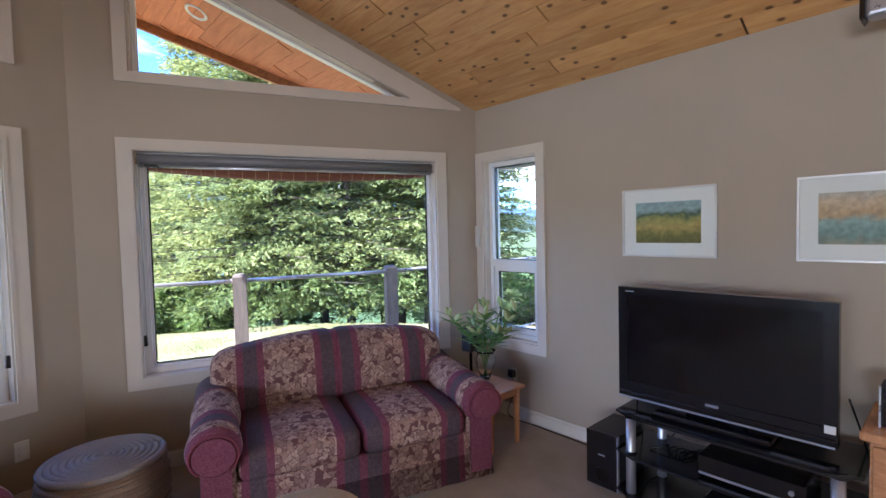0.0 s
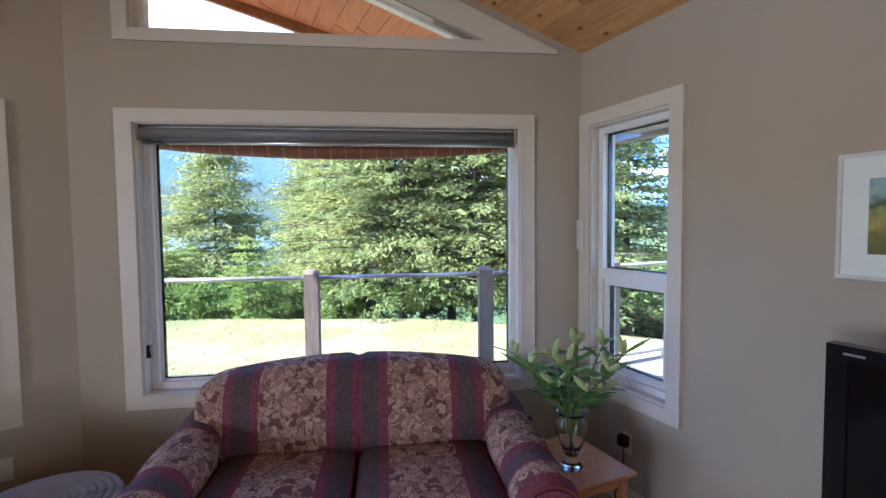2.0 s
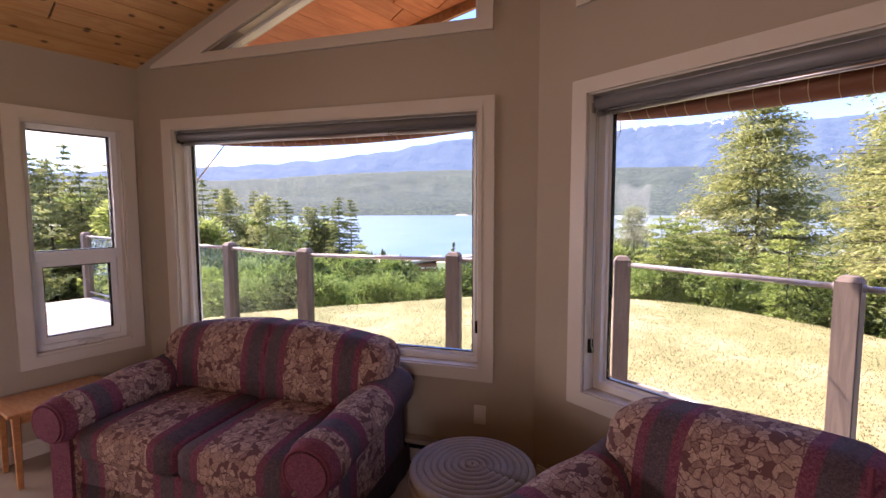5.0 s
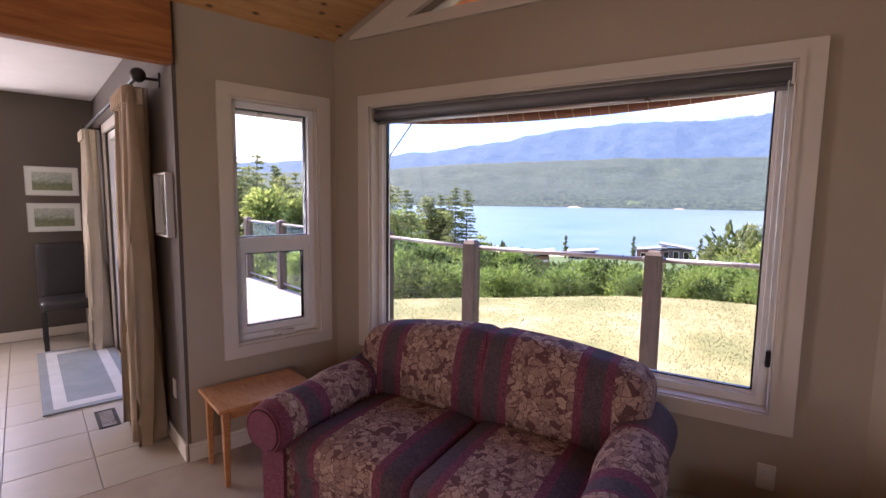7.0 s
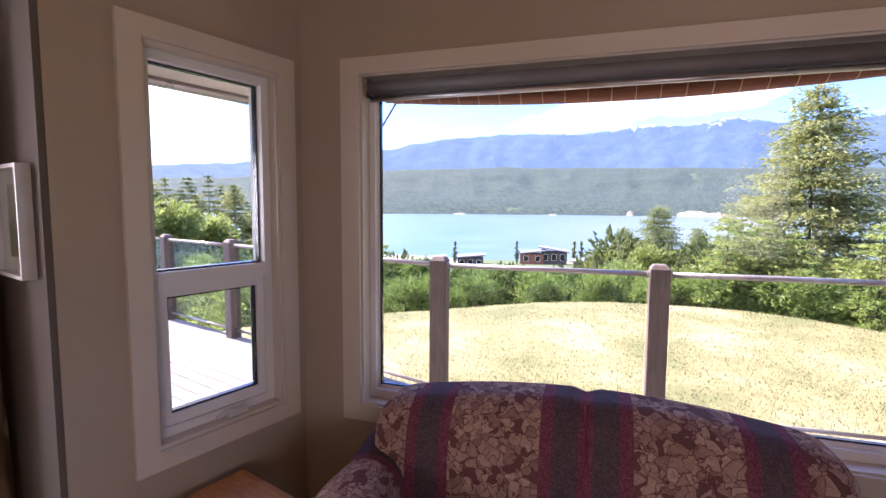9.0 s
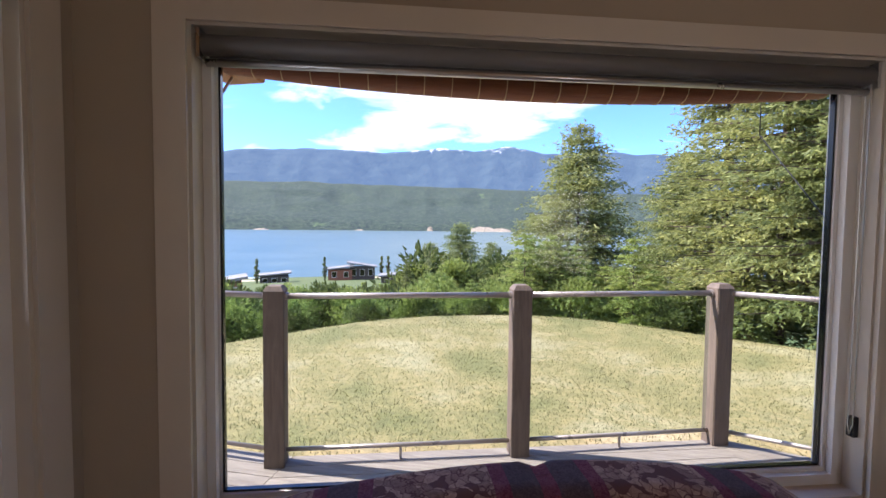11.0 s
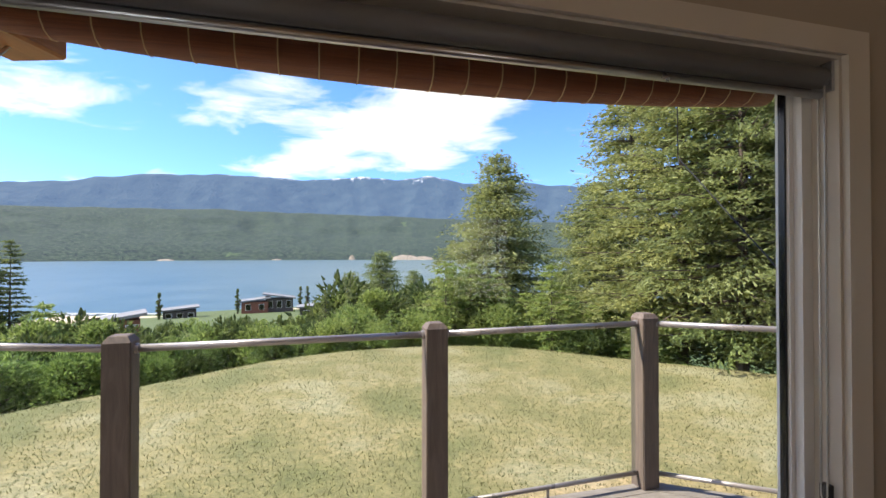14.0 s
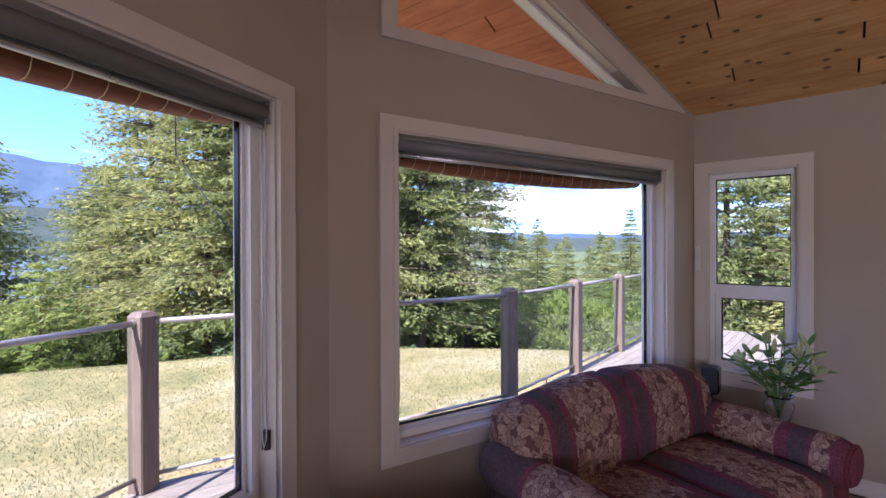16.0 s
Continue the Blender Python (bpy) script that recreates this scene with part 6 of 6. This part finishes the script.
KINDS = {
    "big_a": conifer_meshes(1, 13.0, 3.1, 40, 11, 120, 0.105, 0.09, ragged=0.5),
    "big_b": conifer_meshes(2, 15.0, 3.3, 44, 11, 120, 0.11, 0.11, ragged=0.5),
    "mid": conifer_meshes(3, 10.5, 4.1, 46, 13, 120, 0.125, 0.02, ragged=0.55),
    "fir_far": conifer_meshes(13, 10.5, 3.2, 34, 9, 50, 0.18, 0.02, ragged=0.5),
    "spruce": conifer_meshes(5, 9.0, 1.35, 36, 8, 44, 0.115, 0.05, m_fir_dark),
    "young": conifer_meshes(6, 3.2, 1.15, 20, 9, 34, 0.09, 0.02, m_green),
    "bush": broadleaf_meshes(7, 2.2, 1.5, 26, 2600, 0.125, m_green, 0.05),
    "shrub": broadleaf_meshes(17, 2.0, 1.6, 30, 2300, 0.13, m_shrub, 0.03),
    "aspen": broadleaf_meshes(8, 7.0, 2.0, 34, 3800, 0.22, m_green, 0.12),
    "poplar": broadleaf_meshes(9, 13.0, 1.1, 26, 2200, 0.3, m_fir_dark, 0.1),
    "snag": conifer_meshes(10, 9.5, 1.5, 26, 7, 32, 0.12, 0.18, m_fir_dark, 0.6),
}
HEIGHTS = {"mid": 10.5, "fir_far": 10.5, "spruce": 9.0, "young": 3.2, "bush": 2.25, "shrub": 2.05, "aspen": 7.2, "snag": 9.5}
LABELS = {"big_a": ("conifer_tree", "tall yellow-green fir at the edge of the lawn", "tree"),
          "big_b": ("conifer_tree", "tall yellow-green fir at the edge of the lawn", "tree"),
          "mid": ("conifer_tree", "full pointed fir below the lawn's crest", "tree"),
          "fir_far": ("conifer_tree", "full fir standing beyond the east lawn", "tree"),
          "spruce": ("spruce_tree", "dark narrow spruce on the slope to the lake", "tree"),
          "young": ("young_fir", "bright green young fir behind the lawn", "tree"),
          "bush": ("bush", "fresh green leafy bush behind the lawn", "bush"),
          "shrub": ("shrub", "olive green leafy shrub behind the lawn", "bush"),
          "aspen": ("aspen_tree", "light green leafy aspen on the slope", "tree"),
          "poplar": ("poplar_tree", "slim dark poplar near the lake", "tree"),
          "snag": ("thin_pine", "thin sparse pine beyond the deck", "tree")}
EX, EY = -1.45, -1.49
rt_rng = random.Random(21)


def plant(kind, az, dist, scale=1.0, lift=None, spin=None):
    """Plants a tree by compass angle and distance from the west window; lift sets its foot, else it stands on the ground."""
    x, y = EX + dist * math.sin(radians(az)), EY + dist * math.cos(radians(az))
    nm, lab, cat = LABELS[kind]
    z = float(ground_z(x, y)) - 0.05 if lift is None else lift
    t = thing(nm, lab, cat, None, "trees outside")
    t.matrix_world = Matrix.LocRotScale((x, y, z), Euler((0, 0, rt_rng.uniform(0, 6.28) if spin is None else spin)), Vector((scale,) * 3))
    for me, pn in zip(KINDS[kind], ("trunk", "crown")):
        o = new(pn, me)
        o.parent = t
    return t


plant("mid", 4.2, 24.0, 1.0)
plant("mid", -9.7, 36.0, 0.86)
plant("mid", -13.5, 44.0, 0.8)
plant("mid", -6.0, 46.0, 0.8)
plant("mid", 12.0, 30.0, 0.6)
for az, d, s in ((-13.2, 38, 0.75), (-6.3, 40, 0.75), (-3.8, 42, 0.8), (1.0, 34, 0.7), (9.5, 33, 0.62), (12.3, 30, 0.72), (-11.5, 33, 0.6)):
    plant("spruce", az, d, s)
for kind, az, d, s in (("big_a", 19.5, 19.0, 1.0), ("big_b", 24.5, 16.0, 0.95), ("big_a", 30.0, 14.6, 1.0), ("big_b", 34.5, 17.5, 1.0), ("big_a", 39.0, 15.0, 0.98),
                       ("big_b", 44.0, 18.0, 1.0), ("big_a", 48.6, 15.5, 0.95), ("big_b", 54.0, 19.0, 0.85), ("big_a", 29.0, 22.0, 1.1), ("big_b", 40.0, 24.0, 1.1),
                       ("big_a", 49.0, 25.0, 1.0), ("mid", 15.5, 21.5, 0.78), ("big_a", 82.0, 17.0, 0.9), ("big_b", 88.0, 21.0, 0.9), ("big_a", 94.0, 16.0, 0.9), ("big_b", 78.0, 24.0, 0.7)):
    plant(kind, az, d, s)
for k in range(16):
    plant("fir_far", 57.0 + k * 1.7 + rt_rng.uniform(-0.5, 0.5), rt_rng.uniform(48, 80), rt_rng.uniform(0.55, 0.85), lift=-5.5)
plant("spruce", 61.9, 42.0, 0.95, lift=-4.6)
plant("spruce", 72.3, 40.0, 1.0, lift=-4.6)
def plant_to(kind, az, dist, rise):
    """Plants a tree whose top shows at a given rise in degrees above eye level."""
    x, y = EX + dist * math.sin(radians(az)), EY + dist * math.cos(radians(az))
    tall = 1.53 + dist * math.tan(radians(rise)) - float(ground_z(x, y))
    if tall > 0.5:
        plant(kind, az, dist, tall / HEIGHTS[kind])


def jitter(v):
    return rt_rng.uniform(-v, v)


# the low thicket behind the lawn's crest
for k in range(46):
    az = -60 + k * 1.02 + jitter(0.5)
    plant_to(("bush", "shrub", "bush", "young")[k % 4], az, rt_rng.uniform(14.6, 18.5), -8.7 + jitter(1.5))
for k in range(30):
    az = -14 + k * 1.15 + jitter(0.5)
    plant_to(("shrub", "bush", "young")[k % 3], az, rt_rng.uniform(14.8, 18.5), -7.6 + jitter(1.9))
for k in range(30):
    az = -66 + k * 1.02 + jitter(0.6)
    plant_to(("aspen", "bush", "aspen", "young", "shrub")[k % 5], az, rt_rng.uniform(20, 28), -6.0 + jitter(1.7))
for k in range(26):
    az = -36 + k * 0.95 + jitter(0.5)
    plant_to(("shrub", "aspen", "bush")[k % 3], az, rt_rng.uniform(24, 44), -8.0 + jitter(0.5))
for k in range(16):
    az = -16 + k * 1.3 + jitter(0.5)
    plant_to(("spruce", "aspen", "shrub")[k % 3], az, rt_rng.uniform(26, 36), -4.6 + jitter(1.4))
# woods on the west side, rising away from the lake view
for k in range(64):
    az = -100 + k * 0.81 + jitter(0.4)
    rise = 0.4 + max(0.0, (-54 - az)) * 0.24 + jitter(1.4)
    kind = ("spruce", "fir_far", "snag", "aspen", "spruce")[k % 5]
    if kind == "aspen":
        rise -= 2.2
    plant_to(kind, az, rt_rng.uniform(34, 62), min(rise, 6.5))
for k in range(14):
    plant("aspen", -13 + k * 1.9 + rt_rng.uniform(-0.8, 0.8), rt_rng.uniform(25, 32), rt_rng.uniform(0.5, 0.68))
for k in range(22):
    plant("bush" if k % 3 else "young", 50 + k * 2.3, rt_rng.uniform(17, 26), rt_rng.uniform(1.0, 1.5))
for k in range(16):
    plant("young", -2 + k * 1.6 + rt_rng.uniform(-0.5, 0.5), rt_rng.uniform(15.0, 18.0), rt_rng.uniform(0.55, 0.95))
for az, d, rise in ((-46.4, 44, 1.6), (-44.9, 45, 1.3), (-48.2, 46, 0.6), (-47.3, 52, 0.2), (-49.4, 47, 0.3)):
    plant_to("spruce", az, d, rise)
for az, d in ((-33.5, 170), (-26.0, 178), (-19.3, 182), (-18.5, 184)):
    plant("poplar", az, d, 0.8, lift=LAKE + 3.0)
for k in range(44):
    plant_to(("aspen", "shrub", "spruce", "bush")[k % 4], -46 + k * 1.0 + jitter(0.6), rt_rng.uniform(55, 120), -7.3 + jitter(0.5))


# ---------------------------------------------------------------- lakeside houses
m_house = plain("dark_house_siding", (0.075, 0.062, 0.058), 0.8)
m_house_warm = plain("rust_house_siding", (0.22, 0.085, 0.055), 0.8)
m_flat_roof = plain("grey_flat_roof", (0.20, 0.20, 0.21), 0.7)
m_sand = plain("sandy_yard", (0.48, 0.40, 0.29), 0.95, vary=0.2, scale=0.2)


def far_house(az, dist, z, w, d, h, wall_m, tilt):
    x, y = EX + dist * math.sin(radians(az)), EY + dist * math.cos(radians(az))
    hs = thing("lakeside_house", "dark modern house with a shallow roof by the lake", "house", pose(x, y, z, 0, 0, -az), "lakeside houses")
    w, d, h = w * 0.72, d * 0.72, h * 0.72
    part("wall", box(-w / 2, w / 2, -d / 2, d / 2, -6, h), wall_m, hs)
    bm = box(-w / 2 - 0.9, w / 2 + 0.9, -d / 2 - 0.9, d / 2 + 0.9, h, h + 0.45)
    for v in bm.verts:
        v.co.z += (v.co.x / w) * tilt + 0.5 * abs(tilt)
    part("roof", bm, m_flat_roof, hs)
    k_n = max(2, int(w / 3))
    for k in range(k_n):
        xx = -w / 2 + w * (k + 0.5) / k_n
        wi = part("window", box(xx - 0.9, xx + 0.9, -d / 2 - 0.06, -d / 2 + 0.02, 0.8, h - 0.7), m_vinyl, hs)
        part("pane", box(xx - 0.8, xx + 0.8, -d / 2 - 0.09, -d / 2 - 0.05, 0.9, h - 0.8), m_screen, wi)


far_house(-31.6, 175, -19.5, 13, 9, 4.2, m_house, 0.8)
far_house(-24.2, 180, -18.7, 12, 9, 5.0, m_house_warm, 1.0)
far_house(-21.6, 182, -18.4, 13, 9, 5.6, m_house, -1.4)
far_house(-17.8, 150, -16.8, 11, 8, 3.2, m_house, 0.6)
far_house(-36.5, 90, -10.5, 6, 6, 2.5, m_house_warm, 0.6)
for az, d, w in ((-34, 186, 46), (-17.5, 190, 34), (-40, 200, 30)):
    x, y = EX + d * math.sin(radians(az)), EY + d * math.cos(radians(az))
    tagged(link("sandy_yard", box(x - w / 2, x + w / 2, y - 9, y + 9, LAKE - 1, LAKE + 2.6, 0.4), m_sand), "pale sandy yard by the lake", "beach", kind="structure")
dk = thing("marina_dock", "long white floating dock with finger piers", "dock", pose(EX + 235 * math.sin(radians(-38)), EY + 235 * math.cos(radians(-38)), LAKE))
part("walkway", box(-26, 26, -1.0, 1.0, -0.4, 0.6), m_plate, dk)
for k in range(8):
    part("finger_pier", box(-25 + 7 * k, -23.6 + 7 * k, -8, -1, -0.4, 0.55), m_plate, dk)

# ---------------------------------------------------------------- grass and tile details
rs = np.random.RandomState(5)
k = 90000
gr = 3.0 + 11.5 * rs.uniform(0, 1, k) ** 0.8
ga = np.radians(rs.uniform(-75, 75, k))
px, py = gr * np.sin(ga), gr * np.cos(ga)
ok = (py > 1.3) & (py + 0.33 * np.abs(px) > 2.3)
px, py = px[ok], py[ok]
pz = ground_z(px, py)
k = len(px)
hh = rs.uniform(0.012, 0.042, k)
ta = rs.uniform(0, 6.28, k)
lean = rs.normal(0, 0.02, (k, 2))
w = 0.009
p0 = np.stack([px - w * np.cos(ta), py - w * np.sin(ta), pz - 0.01], 1)
p1 = np.stack([px + w * np.cos(ta), py + w * np.sin(ta), pz - 0.01], 1)
p2 = np.stack([px + lean[:, 0], py + lean[:, 1], pz + hh], 1)
pts = np.stack([p0, p1, p2], 1).reshape(-1, 3)
m_blade = foliage_material("dry_grass_blade", (0.20, 0.17, 0.08), (0.36, 0.295, 0.165))
tagged(new("grass_blades", sheet("grass_blades", pts.tolist(), (np.arange(k)[:, None] * 3 + np.arange(3)).tolist(), m_blade)), "short dry golden grass of the lawn", "grass", kind="stuff")

dining_floor = bpy.data.objects["floor_dining"]
tile_me = None
T = 0.40
for i in range(9):
    for j in range(12):
        x1 = -HALF - 0.004 - i * T
        y1 = DY - 0.002 - j * T
        x0 = max(x1 - T + 0.004, -6.298)
        if tile_me is None:
            ob = part("tile", box(-T + 0.004, 0, -T + 0.004, 0, -0.012, 0.0, 0.0015), m_tile, dining_floor)
            tile_me = ob.data
        else:
            ob = new("tile", tile_me)
            ob.parent = dining_floor
        ob.location = (x1, y1, 0.0)
